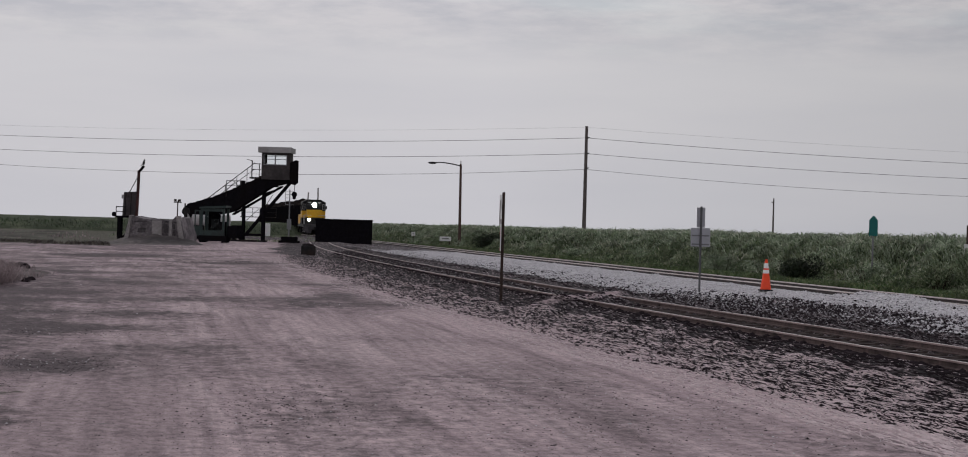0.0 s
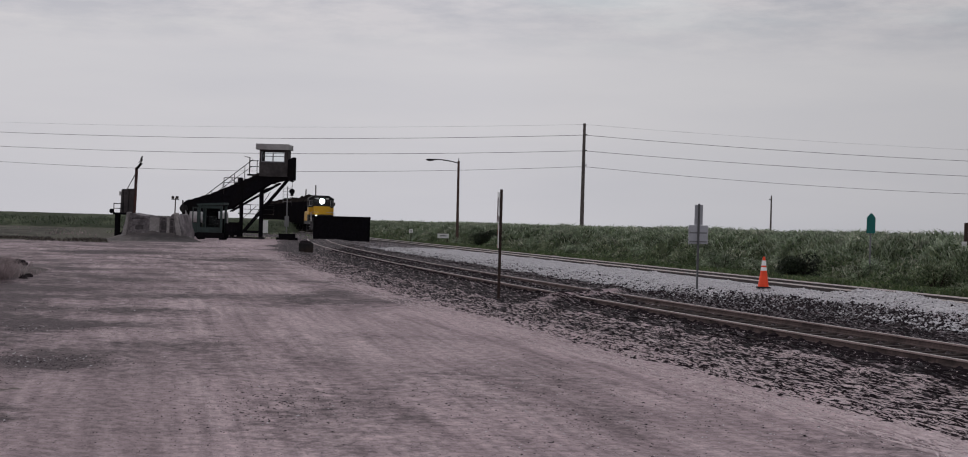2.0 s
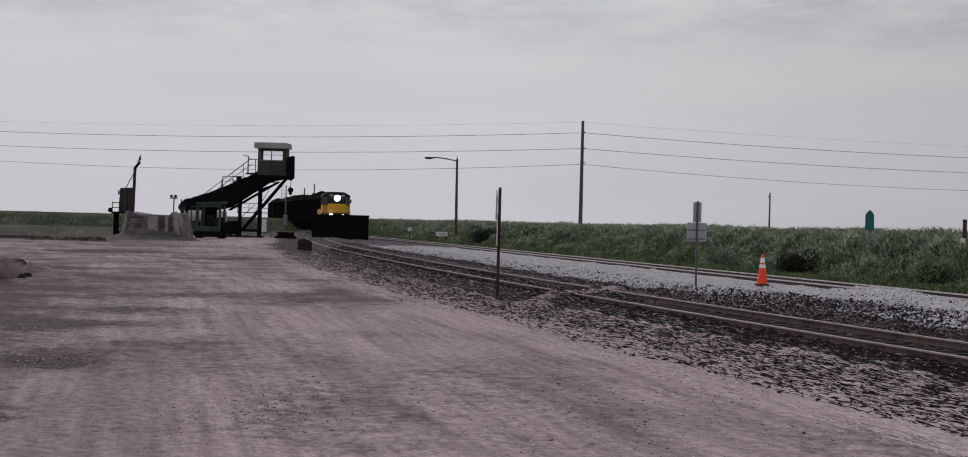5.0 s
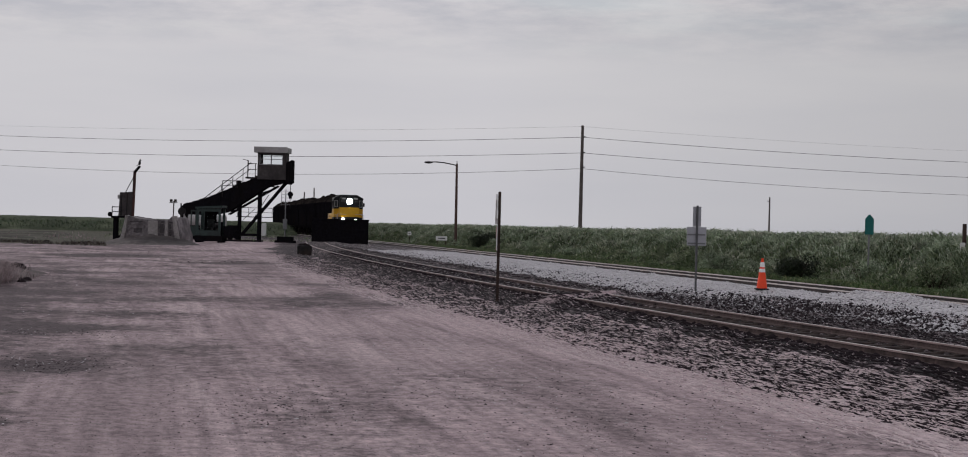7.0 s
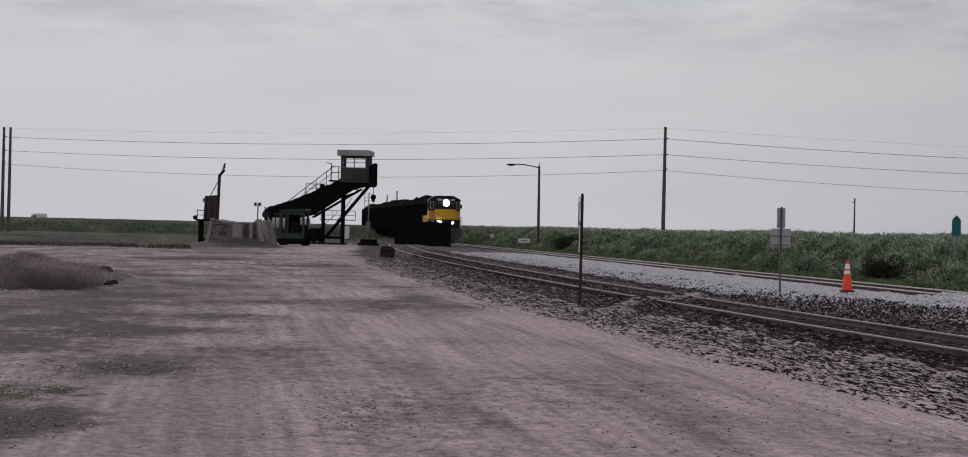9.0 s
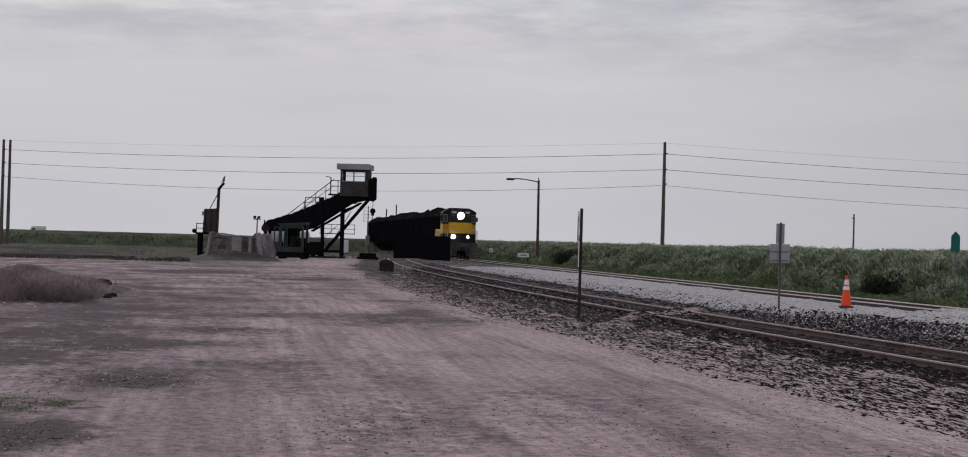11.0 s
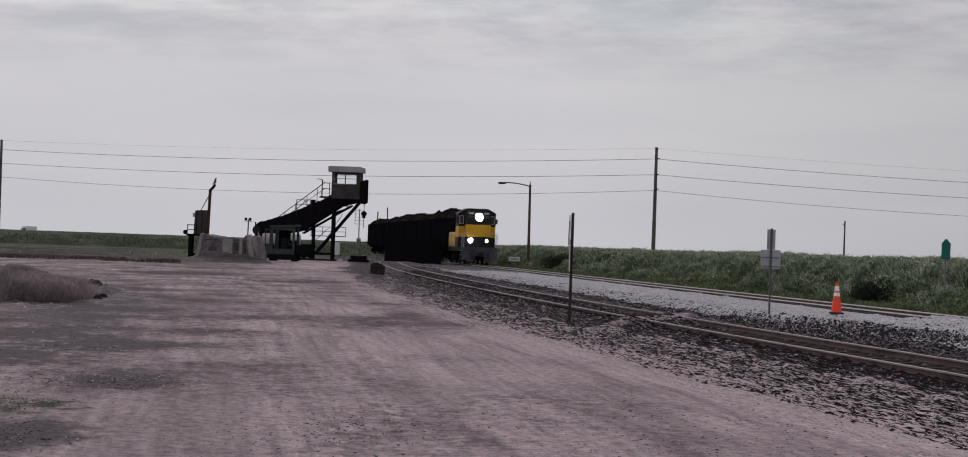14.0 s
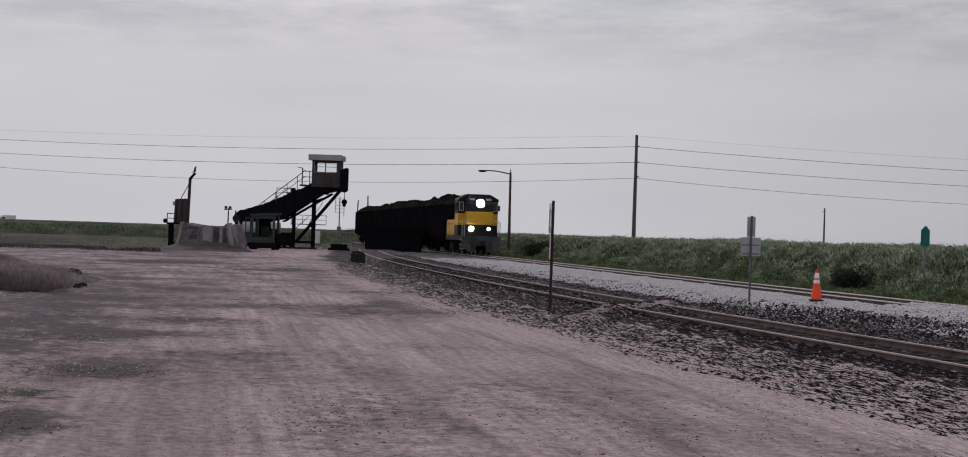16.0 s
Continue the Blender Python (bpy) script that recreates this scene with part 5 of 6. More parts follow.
def build_signs():
    # dark post with a sign board turned edge-on to the road
    ob = thing("sign_post", pose(0.46, 45.2, 0, 0, 0, 0), "dark timber post with a red and white board turned edge-on", "sign post")
    bpart("post", [(-0.035, 0.035, -0.045, 0.045, -0.15, 2.68)], M_POST, ob, "", 0.008)
    bm = bmesh.new()
    box(bm, -0.015, 0.015, -0.42, 0.42, -0.1, 0.1, 0, pose(-0.052, -0.02, 2.25, 45, 0, 0))
    box(bm, -0.015, 0.015, -0.42, 0.42, -0.1, 0.1, 0, pose(-0.080, -0.02, 2.25, -45, 0, 0))
    part("cross_board", bm, M_WHITE, ob, "white crossed boards")
    bd = bpart("lower_board", [(-0.060, -0.036, -0.22, 0.16, 1.25, 1.85)], M_WHITE, ob, "white board with red trim")
    for z0, z1 in ((1.55, 1.83), (1.25, 1.32)):
        bpart("red_trim", [(-0.066, -0.061, -0.22, 0.16, z0, z1)], M_RED, bd)
    # back of two plates on a steel post
    ob = thing("traffic_sign", pose(5.95, 50.8, 0.05, 0, 0, 5), "bare aluminium backs of two plates on a steel post", "traffic sign")
    bpart("post", [(-0.025, 0.025, -0.03, 0.03, -0.2, 2.5)], M_POSTSTEEL, ob)
    bpart("upper_plate", [(-0.115, 0.115, 0.032, 0.038, 1.92, 2.47)], M_SIGNBACK, ob)
    bpart("lower_plate", [(-0.27, 0.27, 0.032, 0.038, 1.40, 1.91)], M_SIGNBACK, ob, "", 0.0)
    bpart("strap", [(-0.24, 0.24, 0.02, 0.031, 1.68, 1.72), (-0.24, 0.24, 0.02, 0.031, 1.44, 1.48)], M_GREYSTEEL, ob)
    # green pointed marker
    ob = thing("green_marker_sign", pose(14.25, 67.8, -0.15), "narrow green pointed marker sign on a thin post", "marker sign")
    bpart("post", [(-0.03, 0.03, 0.0, 0.04, -0.1, 2.4)], M_GREYSTEEL, ob)
    bm = bmesh.new()
    prism(bm, [(-0.16, 2.05), (0.16, 2.05), (0.16, 2.62), (0.03, 2.78), (-0.03, 2.78), (-0.16, 2.62)], -0.02, -0.005)
    part("plate", bm, M_GREEN, ob, "green painted plate")
    # brown post with a small white plate
    ob = thing("marker_post", pose(16.75, 64.0, -0.15), "brown timber post with a white side plate", "marker post")
    bpart("post", [(-0.06, 0.06, -0.06, 0.06, -0.1, 2.5)], M_POST, ob, "", 0.008)
    bpart("plate", [(-0.16, 0.02, -0.075, -0.062, 1.45, 1.85)], M_WHITE, ob)
    # white board on two posts, and a smaller one, beyond the main line
    ob = thing("name_board", pose(-3.17, 153.0, 0.0, 0, 0, 4), "small white board on two dark posts", "sign")
    bpart("post", [(-0.38, -0.31, -0.03, 0.03, -0.1, 0.95)], M_POST, ob)
    bpart("post", [(0.31, 0.38, -0.03, 0.03, -0.1, 0.95)], M_POST, ob)
    b = bpart("board", [(-0.47, 0.47, -0.06, -0.033, 0.62, 0.98)], M_WHITE, ob)
    text_bars(b, -0.28, 0.28, 0.72, 0.88, -0.061, 1, M_DARKSTEEL)
    ob = thing("mile_marker", pose(-6.25, 164.0, 0.0, 0, 0, 4), "tiny white plate on a short post", "marker")
    bpart("post", [(-0.03, 0.03, -0.03, 0.03, -0.1, 1.0)], M_POST, ob)
    b = bpart("plate", [(-0.17, 0.17, -0.05, -0.031, 0.92, 1.25)], M_WHITE, ob)
    text_bars(b, -0.08, 0.08, 1.02, 1.15, -0.051, 1, M_DARKSTEEL)


def build_cone():
    ob = thing("traffic_cone", pose(8.06, 52.7, float(ground_height(np.array([8.06]), np.array([52.7]))[0]) + 0.015), "bright orange traffic cone with two white bands", "traffic cone")
    bm = bmesh.new()
    box(bm, -0.19, 0.19, -0.19, 0.19, 0.0, 0.045, 0.015)
    part("base", bm, M_RUBBER, ob, "black rubber base")
    bm = bmesh.new()
    rod(bm, (0, 0, 0.045), (0, 0, 0.90), 0.155, 0.032, 24)
    part("cone_body", bm, M_ORANGE, ob)
    for z0, z1 in ((0.50, 0.60), (0.645, 0.79)):
        bm = bmesh.new()
        r = [0.155 - (0.155 - 0.032) * (z - 0.045) / 0.855 + 0.004 for z in (z0, z1)]
        rod(bm, (0, 0, z0), (0, 0, z1), r[0], r[1], 24)
        part("band", bm, M_BAND, ob, "white reflective band")


def build_truck():
    ob = thing("far_truck", pose(-111.5, 390, 0, 0, 0, 28), "distant white truck half hidden by the cane", "truck")
    bpart("cargo_box", [(-1.1, 1.1, -2.6, 1.4, 0.9, 2.6)], M_WHITE, ob, "", 0.05)
    bpart("cab", [(-1.0, 1.0, 1.5, 3.2, 0.6, 2.4)], M_WHITE, ob, "", 0.15)
    bpart("window", [(-1.01, 1.01, 2.1, 2.9, 1.5, 2.1)], M_RUBBER, ob)
    bpart("window", [(-1.115, -1.1, -2.0, 1.0, 1.6, 2.2)], M_RUBBER, ob)
    for y in (-1.6, 2.3):
        rpart("wheel", [((-1.0, y, 0.45), (1.0, y, 0.45), 0.45)], M_RUBBER, ob, "", 14)


build_yard_lamp()
build_signal()
build_bin()
build_lamp()
build_power_line()
build_signs()
build_cone()
build_truck()

bush("dark_bush", (12.05, 70.2, -0.08), 1.6, 1.1, 1.2, 4200, 0.055, M_BUSHLEAF, "dense dark green bush at the verge")
bush("dark_bush", (0.25, 142.5, -0.1), 2.7, 2.0, 1.75, 4200, 0.07, M_BUSHLEAF, "broad dark bush beside the street lamp")
shrub_rng = random.Random(31)
for k in range(26):
    s_at = 52 + 150 * (k / 25) ** 1.5 + shrub_rng.uniform(-1.5, 1.5)
    wide = shrub_rng.uniform(1.1, 2.3)
    bush("verge_shrub", tr(shrub_rng.uniform(25.4, 26.9), s_at, -0.15), wide, 1.4, shrub_rng.uniform(0.9, 1.4), 2600, 0.045 + s_at * 0.0001, M_CANE if k % 3 else M_UNDER, "grey-green rank shrub at the cane's edge")
for x, y, w, h in ((-25.2, 258, 3.2, 2.4), (-22.0, 275, 3.0, 1.8), (-31, 270, 4, 1.7)):
    bush("far_bush", (x, y, 0), w, 2.4, h, 1300, 0.12, M_BUSHLEAF, "far dark bush behind the loader")


def build_mound():
    n = 130
    xs, ys = np.meshgrid(np.linspace(-21.1, -11.5, n), np.linspace(40, 64, n))
    r = np.hypot((xs + 16.6) / 3.8, (ys - 52) / 11.0)
    h = (0.20 + 0.42 * step(-14.6, -16.6, xs)) * np.clip(1 - r ** 2, 0, 1) ** 0.8 * (0.55 + 0.9 * lattice(xs * 0.9, ys * 0.5, 91)) + 0.34 * (lattice(xs * 2.6, ys * 1.6, 92) - 0.5) * np.clip(1.15 - r, 0, 1) + 0.2 * (lattice(xs * 6, ys * 4, 94) - 0.5) * np.clip(1.1 - r, 0, 1) - 0.05 * (r > 0.98)
    h -= 0.03
    i = np.arange(n - 1)[:, None] * n + np.arange(n - 1)[None, :]
    q = np.stack([i, i + 1, i + n + 1, i + n], -1).reshape(-1, 4)
    sheet("soil_mound", np.stack([xs.ravel(), ys.ravel(), h.ravel()], -1).tolist(), q.tolist(), M_MOUND, "low brown soil mound beside the yard road", "soil mound", "stuff", True)
    k = 6000
    a, rr = rng.random(k) * 6.283, np.sqrt(rng.random(k)) * 0.98
    x, y = -16.3 + 4.0 * rr * np.cos(a), 51 + 9.5 * rr * np.sin(a)
    keep = lattice(x * 0.5, y * 0.3, 93) > 0.35
    x, y = x[keep], y[keep]
    m = len(x)
    z = (0.25 + 0.45 * step(-14.6, -16.6, x)) * np.clip(1 - np.hypot((x + 16.4) / 4.2, (y - 52) / 11.0) ** 2, 0, 1) * 0.7
    blades("dead_weeds", x, y, z, 0.08 + 0.2 * rng.random(m), np.full(m, 0.016), 0.4 + 0.8 * rng.random(m), M_DRY, "dead grey-brown weeds over the soil mound", "weeds", 0.6)
    k = 30000
    c = np.array([(-12.9, 48.0, 0.6, 2.2), (-13.6, 50.0, 0.8, 2.4), (-12.5, 46.6, 0.5, 1.4), (-13.7, 46.4, 0.6, 1.2), (-14.8, 51, 0.9, 2.4), (-13.2, 48.8, 0.7, 1.6)])[rng.integers(0, 6, k)]
    x, y = c[:, 0] + c[:, 2] * rng.normal(0, 0.42, k), c[:, 1] + c[:, 3] * rng.normal(0, 0.42, k)
    z = (0.25 + 0.45 * step(-14.6, -16.6, x)) * np.clip(1 - np.hypot((x + 16.4) / 4.2, (y - 52) / 11.0) ** 2, 0, 1) * 0.7
    blades("dry_brush", x, y, z + 0.32 * rng.random(k), 0.10 + 0.26 * rng.random(k), np.full(k, 0.008), 0.7 + 1.6 * rng.random(k), M_DRY, "hazy dead brush standing on the mound", "brush", 0.6)
    for x, y, r in ((-18.3, 61, 0.45), (-17.5, 61.5, 0.4), (-16.9, 61.2, 0.3), (-16.6, 62.5, 0.24), (-17.0, 63.3, 0.22), (-16.2, 61.8, 0.16), (-17.6, 63.6, 0.28), (-14.4, 47.5, 0.2), (-15.3, 61.0, 0.22), (-15.0, 60.6, 0.17), (-15.6, 61.3, 0.2), (-12.4, 50.6, 0.12), (-12.2, 49.4, 0.09), (-20.3, 57.5, 0.42), (-19.6, 57.0, 0.34), (-18.9, 57.2, 0.3), (-18.2, 57.8, 0.26), (-18.0, 47.2, 0.18), (-19.2, 46.4, 0.22)):
        bm = bmesh.new()
        ball(bm, (0, 0, r * 0.35), r, 8, (1.4, 1.0, 0.75))
        for v in bm.verts:
            v.co += noise.noise_vector(v.co * (1.3 / r) + Vector((x, y, 0))) * r * 0.55
        ob = thing("soil_clod", pose(x, y, 0), "dark lump of soil on the marl", "soil clod", "soil clods")
        part("lump", bm, M_CLOD, ob)


M_MOUND = surface("mound_soil", (0.080, 0.060, 0.060), 0.95, 0, 0.7, 5, (0.17, 0.133, 0.135), 0.52, 0.9)
build_mound()
def mound_litter(n):
    x, y = -14.2 + 1.8 * rng.normal(0, 0.7, n), 45.5 + 2.2 * rng.normal(0, 0.7, n)
    return x * math.cos(TH) + y * math.sin(TH), -x * math.sin(TH) + y * math.cos(TH)


scatter("pale_litter", 70, mound_litter, (0.015, 0.05), M_STONE, "pale chips of rubble strewn before the soil mound", "rubble", 0.6, 1.6)
n_tuft = 700
a_t, r_t = rng.random(n_tuft) * 6.283, np.sqrt(rng.random(n_tuft))
blades("grass_patch", -5.7 + 0.75 * r_t * np.cos(a_t), 18.7 + 0.9 * r_t * np.sin(a_t), np.zeros(n_tuft), 0.02 + 0.04 * rng.random(n_tuft), np.full(n_tuft, 0.006), 0.8 + 0.6 * rng.random(n_tuft), M_GRASS,
       "thin green grass patch on the road edge", "grass", 0.6)


# ---- the train ----
WHEEL_R = 0.48


def wheelset(parent, y):
    bm = bmesh.new()
    for q in (-0.753, 0.753):
        k = 1 if q > 0 else -1
        rod(bm, (q - 0.06, 0, 0), (q + 0.06, 0, 0), WHEEL_R, seg=20)
        rod(bm, (q - k * 0.085, 0, 0), (q - k * 0.06, 0, 0), WHEEL_R + 0.03, seg=20)
        for j in range(4):
            a = j * math.pi / 2
            box(bm, q + k * 0.06, q + k * 0.075, -0.04, 0.04, 0.12, 0.36, 0, Matrix.Rotation(a, 4, "X"))
    rod(bm, (-0.75, 0, 0), (0.75, 0, 0), 0.09, seg=10)
    ob = part("wheelset", bm, M_DARKSTEEL, parent)
    ob.location = (0, y, WHEEL_R)
    return ob


def truck(parent, y, half, material, heavy=False):
    bm = bmesh.new()
    for q in (-1.02, 1.02):
        prism_pts = [(-half - 0.35, 0.42), (-half - 0.35, 0.66), (-half * 0.5, 0.78), (half * 0.5, 0.78), (half + 0.35, 0.66), (half + 0.35, 0.42), (half * 0.45, 0.5), (0.3, 0.26), (-0.3, 0.26), (-half * 0.45, 0.5)]
        f0 = [bm.verts.new((q - 0.07, y + a, z)) for a, z in prism_pts]
        f1 = [bm.verts.new((q + 0.07, y + a, z)) for a, z in prism_pts]
        bm.faces.new(f0)
        bm.faces.new(f1[::-1])
        for i in range(len(f0)):
            bm.faces.new((f0[i], f1[i], f1[(i + 1) % len(f0)], f0[(i + 1) % len(f0)]))
        for e in (-half, half):
            box(bm, q - 0.12, q + 0.12, y + e - 0.17, y + e + 0.17, 0.34, 0.64, 0.02)
    box(bm, -1.0, 1.0, y - 0.25, y + 0.25, 0.5, 0.92, 0.03)
    bmesh.ops.recalc_face_normals(bm, faces=bm.faces[:])
    ob = part("truck", bm, material, parent)
    wheelset(ob, y - half)
    wheelset(ob, y + half)
    if heavy:
        for q in (-1.1, 1.1):
            bpart("brake_cylinder", [(q - 0.1, q + 0.1, y - 0.7, y - 0.35, 0.7, 0.95)], material, ob, "", 0.03)
    return ob


def build_locomotive():
    ob = thing("locomotive", Matrix.Identity(4), "yellow and dark grey diesel road switcher with lit headlights", "locomotive")
    bpart("underframe", [(-1.45, 1.45, -9.3, -0.1, 1.05, 1.42)], M_LOCODARK, ob, "", 0.04)
    # pilot, steps and coupler
    bm = bmesh.new()
    prism(bm, [(-1.45, 0.5), (-1.45, 1.42), (1.45, 1.42), (1.45, 0.5), (1.1, 0.4), (1.0, 0.24), (0.45, 0.22), (0.36, 0.7), (-0.36, 0.7), (-0.45, 0.22), (-1.0, 0.24), (-1.1, 0.4)], -0.12, 0.0)
    part("pilot", bm, M_LOCOGREY, ob, "scuffed grey pilot plate")
    bm = bmesh.new()
    box(bm, -0.14, 0.14, -0.2, 0.55, 0.72, 1.02, 0.04)
    box(bm, -0.2, 0.2, 0.4, 0.72, 0.68, 1.06, 0.07)
    part("coupler", bm, M_DARKSTEEL, ob)
    for q in (-1.3, 1.3):
        for k in range(3):
            bpart("step", [(q - 0.22, q + 0.22, -0.75, -0.15, 0.42 + k * 0.33, 0.46 + k * 0.33)], M_RAILWHITE, ob)
        rpart("handrail", [((q, 0.02, 1.4), (q, 0.02, 2.55), 0.03), ((q, 0.02, 2.55), (q * 0.35, 0.02, 2.5), 0.025)], M_RAILWHITE, ob)
        rpart("side_handrail", [((q * 1.1, -0.2, 1.4), (q * 1.1, -0.2, 2.45), 0.025), ((q * 1.1, -0.2, 2.45), (q * 1.1, -2.6, 2.45), 0.02)], M_RAILWHITE, ob)
        rpart("hood_handrail", [((q * 1.1, -5.2, 2.3), (q * 1.1, -9.1, 2.3), 0.02)] + [((q * 1.1, y, 1.42), (q * 1.1, y, 2.3), 0.02) for y in (-5.2, -7.1, -9.1)], M_LOCOGREY, ob)
    for q in (-0.75, -0.6, 0.6, 0.75):
        rpart("air_hose", [((q, 0.04, 1.0), (q * 1.02, 0.14, 0.7), 0.03), ((q * 1.02, 0.14, 0.7), (q * 0.95, 0.1, 0.42), 0.03)], M_RUBBER, ob)
    # high short hood, in three paint bands
    def hood(name, y0, y1, half, z0, z1, mat, label=""):
        return bpart(name, [(-half, half, y0, y1, z0, z1)], mat, ob, label, 0.03)
    hood("nose_lower", -2.0, -1.0, 1.0, 1.42, 2.26, M_LOCODARK)
    nose = hood("nose_band", -2.0, -0.99, 1.005, 2.26, 3.24, M_YELLOW, "bright yellow nose panel")
    bpart("nose_door", [(-0.62, -0.1, -0.995, -0.96, 2.3, 3.25)], M_YELLOW, nose)
    bm = bmesh.new()
    prism(bm, [(-1.0, 3.24), (1.0, 3.24), (1.0, 4.1), (0.72, 4.42), (-0.72, 4.42), (-1.0, 4.1)], -2.0, -1.0)
    part("nose_upper", bm, M_LOCODARK, ob)
    for q in (-0.62, 0.62):
        bpart("number_board", [(q - 0.2, q + 0.2, -0.998, -0.97, 4.08, 4.24)], M_RAILWHITE, ob, "pale painted number board")
    # cab
    def cab_box(name, z0, z1, mat, label=""):
        return bpart(name, [(-1.52, 1.52, -3.9, -2, z0, z1)], mat, ob, label, 0.03)
    cab_box("cab_lower", 1.42, 2.22, M_LOCODARK)
    cab_box("cab_band", 2.22, 3.10, M_YELLOW, "bright yellow cab side")
    bpart("cab_upper", [(-1.52, -1.05, -2.07, -2, 3.1, 3.3), (1.05, 1.52, -2.07, -2, 3.1, 3.3), (-1.52, -1.44, -2.07, -2, 3.3, 3.95), (1.44, 1.52, -2.07, -2, 3.3, 3.95),
                        (-1.12, 1.12, -2.07, -2, 3.3, 3.95), (-1.52, 1.52, -2.07, -2, 3.95, 4.1), (-1.52, 1.52, -3.9, -3.83, 3.1, 3.3), (-1.52, 1.52, -3.9, -3.83, 3.9, 4.1),
                        (-1.52, -1.42, -3.9, -3.83, 3.3, 3.9), (1.42, 1.52, -3.9, -3.83, 3.3, 3.9), (-1.05, 1.05, -3.9, -3.83, 3.3, 3.9)], M_LOCODARK, ob)
    for q in (-1.48, 1.48):
        bpart("cab_side", [(q - 0.04, q + 0.04, -3.83, -2.07, 3.1, 3.35), (q - 0.04, q + 0.04, -3.83, -2.07, 3.88, 4.1), (q - 0.04, q + 0.04, -3.83, -3.65, 3.35, 3.88), (q - 0.04, q + 0.04, -2.25, -2.07, 3.35, 3.88), (q - 0.04, q + 0.04, -3, -2.9, 3.35, 3.88)], M_LOCODARK, ob)
        s = 1 if q > 0 else -1
        p = bpart("cab_window", [(min(s * 1.12, s * 1.44), max(s * 1.12, s * 1.44), -2.04, -2.03, 3.3, 3.95)], M_DARKGLASS, ob)
        p.visible_shadow = False
        w0, w1 = min(s * 1.10, s * 1.46), max(s * 1.10, s * 1.46)
        bpart("window_trim", [(w0, w0 + 0.04, -1.998, -1.97, 3.28, 3.97), (w1 - 0.04, w1, -1.998, -1.97, 3.28, 3.97), (w0 + 0.04, w1 - 0.04, -1.998, -1.97, 3.93, 3.97), (w0 + 0.04, w1 - 0.04, -1.998, -1.97, 3.28, 3.32)], M_RAILWHITE, ob, "pale window trim")
        bpart("mirror", [(q + s * 0.06, q + s * 0.24, -2.3, -2.26, 3.35, 3.75)], M_LOCOGREY, ob)
    bm = bmesh.new()
    prism(bm, [(-1.56, 4.08), (1.56, 4.08), (1.5, 4.22), (0.85, 4.56), (-0.85, 4.56), (-1.5, 4.22)], -4, -1.85)
    part("cab_roof", bm, M_LOCODARK, ob)
    # low rear hood in yellow, full width
    hd = bpart("rear_hood", [(-1.42, 1.42, -9.0, -3.92, 1.42, 2.62)], M_YELLOW, ob, "low yellow rear hood", 0.06)
    for k in range(5):
        y = -4.6 - k * 0.95
        for q in (-1.43, 1.43):
            bpart("hood_door", [(q - 0.015, q + 0.015, y - 0.38, y + 0.38, 1.55, 2.45)], M_YELLOW, hd)
    bpart("hood_grille", [(-1.0, 1.0, -8.6, -5.6, 2.62, 2.72)], M_BLACK, ob)
    bpart("exhaust_stack", [(-0.3, 0.3, -6.2, -5.6, 2.7, 3.3)], M_BLACK, ob, "", 0.03)
    bpart("fuel_tank", [(-1.3, 1.3, -6.1, -4.1, 0.35, 1.02)], M_BLACK, ob, "", 0.12)
    truck(ob, -2.3, 1.2, M_LOCODARK, True)
    truck(ob, -7.6, 1.2, M_LOCODARK, True)
    # lamps
    bm = bmesh.new()
    rod(bm, (0, -1.1, 3.86), (0, -0.93, 3.86), 0.34, 0.34, 20)
    hl = part("headlight", bm, M_LOCODARK, ob)
    for q in (-0.125, 0.125):
        bm = bmesh.new()
        ball(bm, (q * 0.6, -0.92, 3.86), 0.26, 8, (0.9, 0.35, 1.2))
        part("lens", bm, M_HEADLAMP, hl, "glowing white headlight lens")
    for q in (-0.66, 0.66):
        bm = bmesh.new()
        rod(bm, (q, -0.99, 1.95), (q, -0.85, 1.95), 0.17, seg=16)
        dl = part("ditch_light", bm, M_LOCODARK, ob)
        bm = bmesh.new()
        ball(bm, (q, -0.84, 1.95), 0.21 if q > 0 else 0.13, 8, (1, 0.35, 1))
        part("lens", bm, M_DITCHLAMP, dl, "glowing warm ditch light lens")
    for q in (-0.72, 0.72):
        bpart("marker_board", [(q - 0.2, q + 0.2, -1.0, -0.97, 3.78, 3.98)], M_LOCOGREY, ob)
    return ob


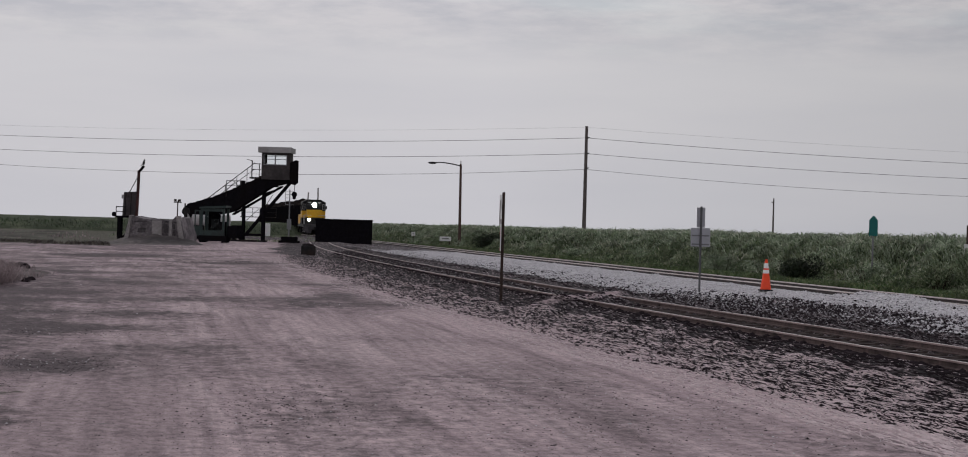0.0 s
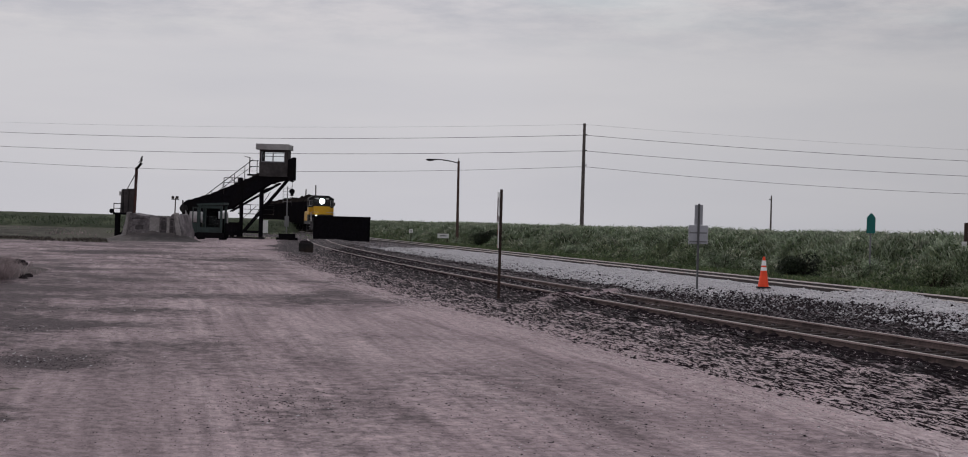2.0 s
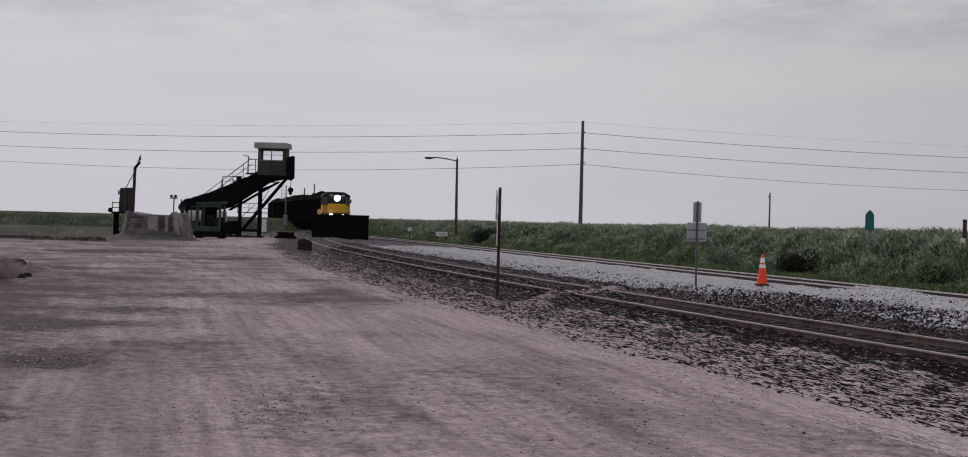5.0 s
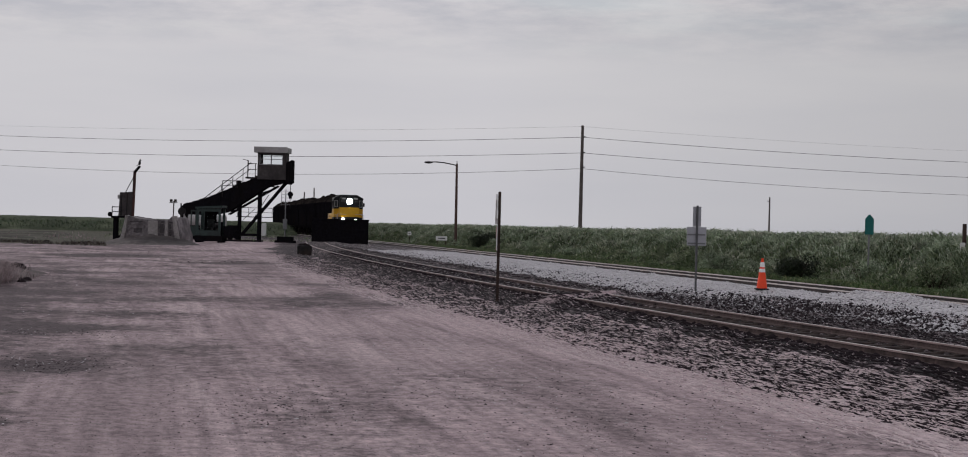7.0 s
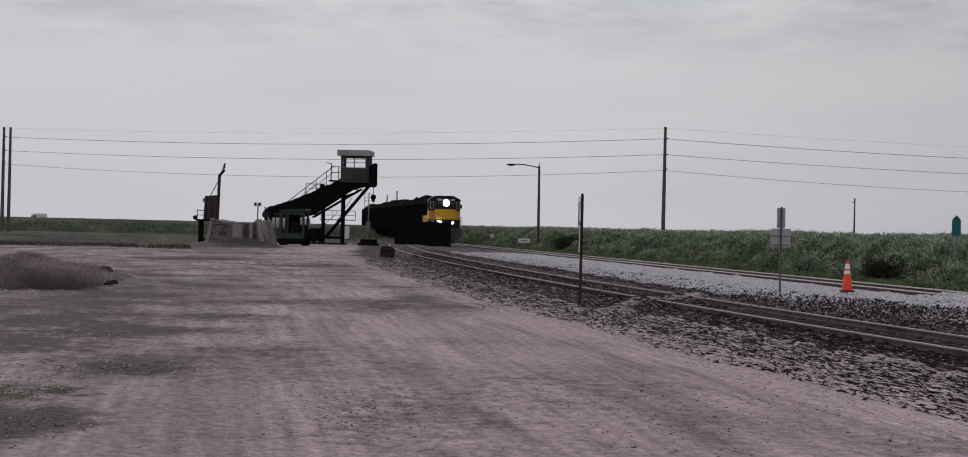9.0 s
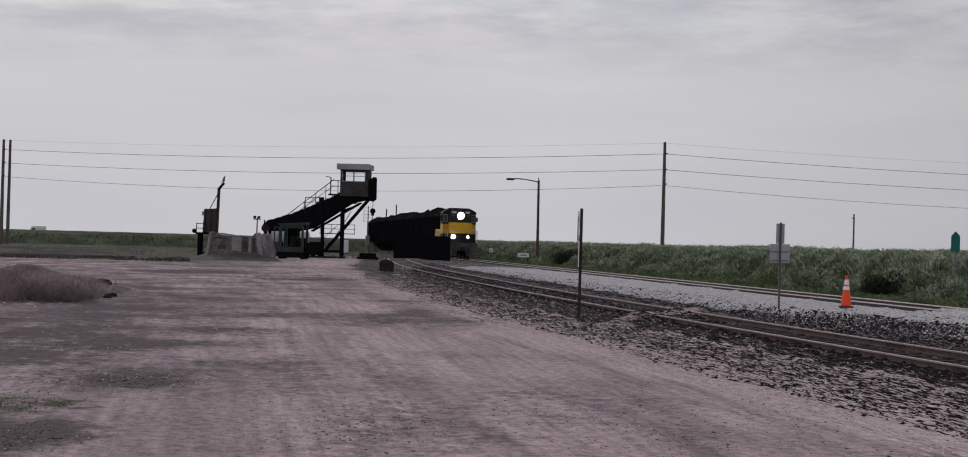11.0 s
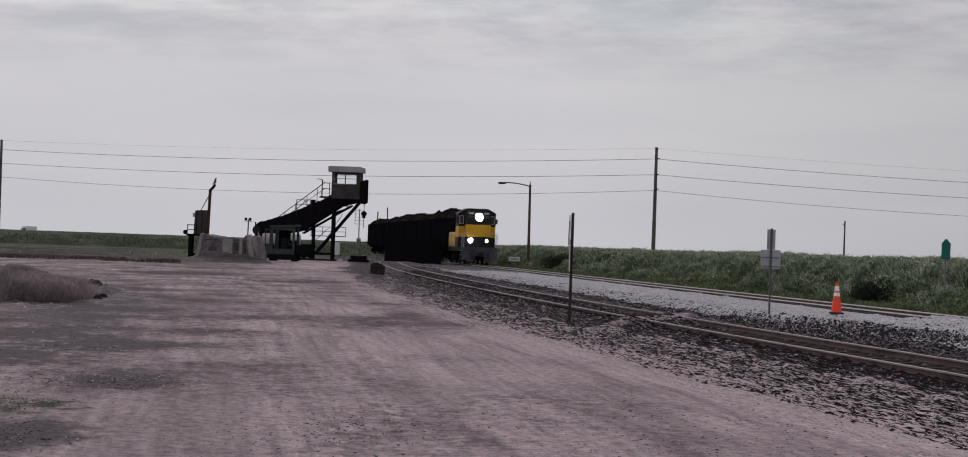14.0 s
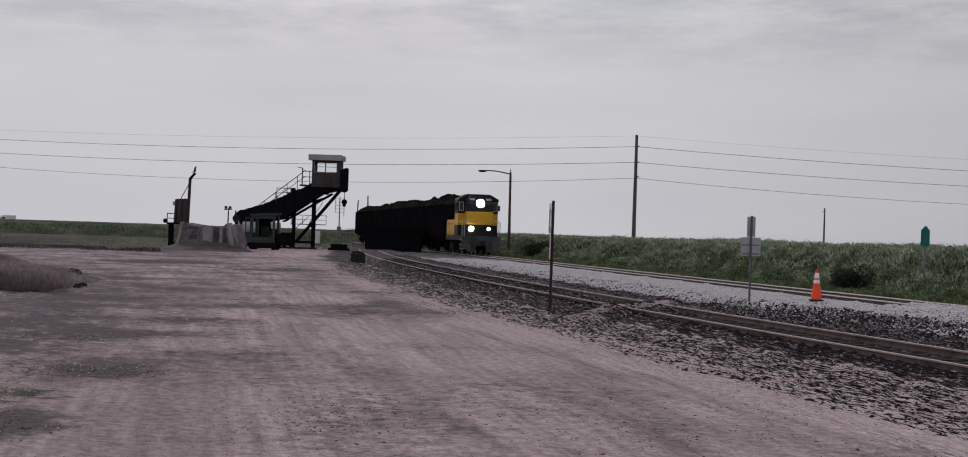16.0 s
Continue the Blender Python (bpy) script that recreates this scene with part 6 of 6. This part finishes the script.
def build_car(name="cane_car"):
    """Origin at the front coupler face; heaped with cane."""
    L = 12.4
    ob = thing(name, Matrix.Identity(4), "black high-sided cane car heaped with burnt cane", "rail car", "cane cars")
    y0, y1 = -L + 0.45, -0.45
    bpart("underframe", [(-1.3, 1.3, y0, y1, 0.92, 1.2)], M_BLACK, ob, "", 0.03)
    for q in (-1.49, 1.49):
        w = bpart("side_wall", [(q - 0.04, q + 0.04, y0, y1, 1.2, 3.75)], M_BLACK, ob)
        for k in range(8):
            y = y0 + 0.1 + k * (y1 - y0 - 0.2) / 7
            s = 1 if q > 0 else -1
            bpart("rib", [(min(q + s * 0.041, q + s * 0.09), max(q + s * 0.041, q + s * 0.09), y - 0.07, y + 0.07, 1.1, 3.75)], M_BLACK, w)
        bpart("top_rail", [(q - 0.07, q + 0.07, y0, y1, 3.752, 3.86)], M_BLACK, w)
    for y in (y0 + 0.04, y1 - 0.04):
        bpart("end_wall", [(-1.449, 1.449, y - 0.04, y + 0.04, 1.2, 3.86)], M_BLACK, ob)
    for y in (y0 - 0.45, y1):
        bpart("coupler", [(-0.12, 0.12, y, y + 0.45, 0.75, 1.0)], M_DARKSTEEL, ob, "", 0.03)
    truck(ob, y0 + 1.9, 0.85, M_BLACK)
    truck(ob, y1 - 1.9, 0.85, M_BLACK)
    return ob, y0, y1


def load_mesh(seed, y0, y1):
    nx, ny = 15, 46
    xs, ys = np.meshgrid(np.linspace(-1.44, 1.44, nx), np.linspace(y0 + 0.1, y1 - 0.1, ny))
    t = (ys - y0) / (y1 - y0)
    edge = np.clip(np.minimum(t, 1 - t) / 0.13, 0, 1) ** 0.6 * np.clip((1.46 - np.abs(xs)) / 0.9, 0, 1) ** 0.5
    z = 3.72 + edge * (0.42 + 0.55 * lattice(ys * 0.35 + seed, xs * 0.5, seed)) + 0.30 * (lattice(xs * 2.2, ys * 1.6, seed + 1) - 0.5) * edge + 0.22 * (lattice(xs * 5, ys * 4.5, seed + 2) - 0.4)
    i = np.arange(ny - 1)[:, None] * nx + np.arange(nx - 1)[None, :]
    q = np.stack([i, i + 1, i + nx + 1, i + nx], -1).reshape(-1, 4)
    me = bpy.data.meshes.new("cane_load")
    me.from_pydata(np.stack([xs.ravel(), ys.ravel(), z.ravel()], -1).tolist(), [], q.tolist())
    me.materials.append(M_CANELOAD)
    return me


def train_s(t):
    """Where the headlight is along the main line."""
    return 237.4 - 6.929 * t + 0.0408 * t * t


LOCO = build_locomotive()
FIRST_CAR, CAR_Y0, CAR_Y1 = build_car()
CARS = [FIRST_CAR] + [copy_thing(FIRST_CAR, Matrix.Identity(4)) for _ in range(6)]
for k, car in enumerate(CARS):
    ld = new("cane_load", load_mesh(11 + 7 * k, CAR_Y0, CAR_Y1))
    ld.parent = car
    ld["label"] = "heap of burnt brown cane"


def motions():
    times = [i * 0.5 for i in range(33)]
    spin = [i * 0.1 for i in range(161)]
    for k, ob in enumerate([LOCO] + CARS):
        back = 0.0 if k == 0 else 9.75 + (k - 1) * 12.4
        walk(ob, [(t, Matrix.Translation(tr(MAIN_U, train_s(t) - 0.9 + back, MAIN_Z)) @ pose(0, 0, 0, 0, 0, 180 + TRACK_TURN)) for t in times])
        for w in [o for o in ob.children_recursive if o.name.startswith("wheelset")]:
            y = w.location.y
            walk(w, [(t, pose(0, y, WHEEL_R, -math.degrees((train_s(0) - train_s(t)) / WHEEL_R))) for t in spin])


motions()
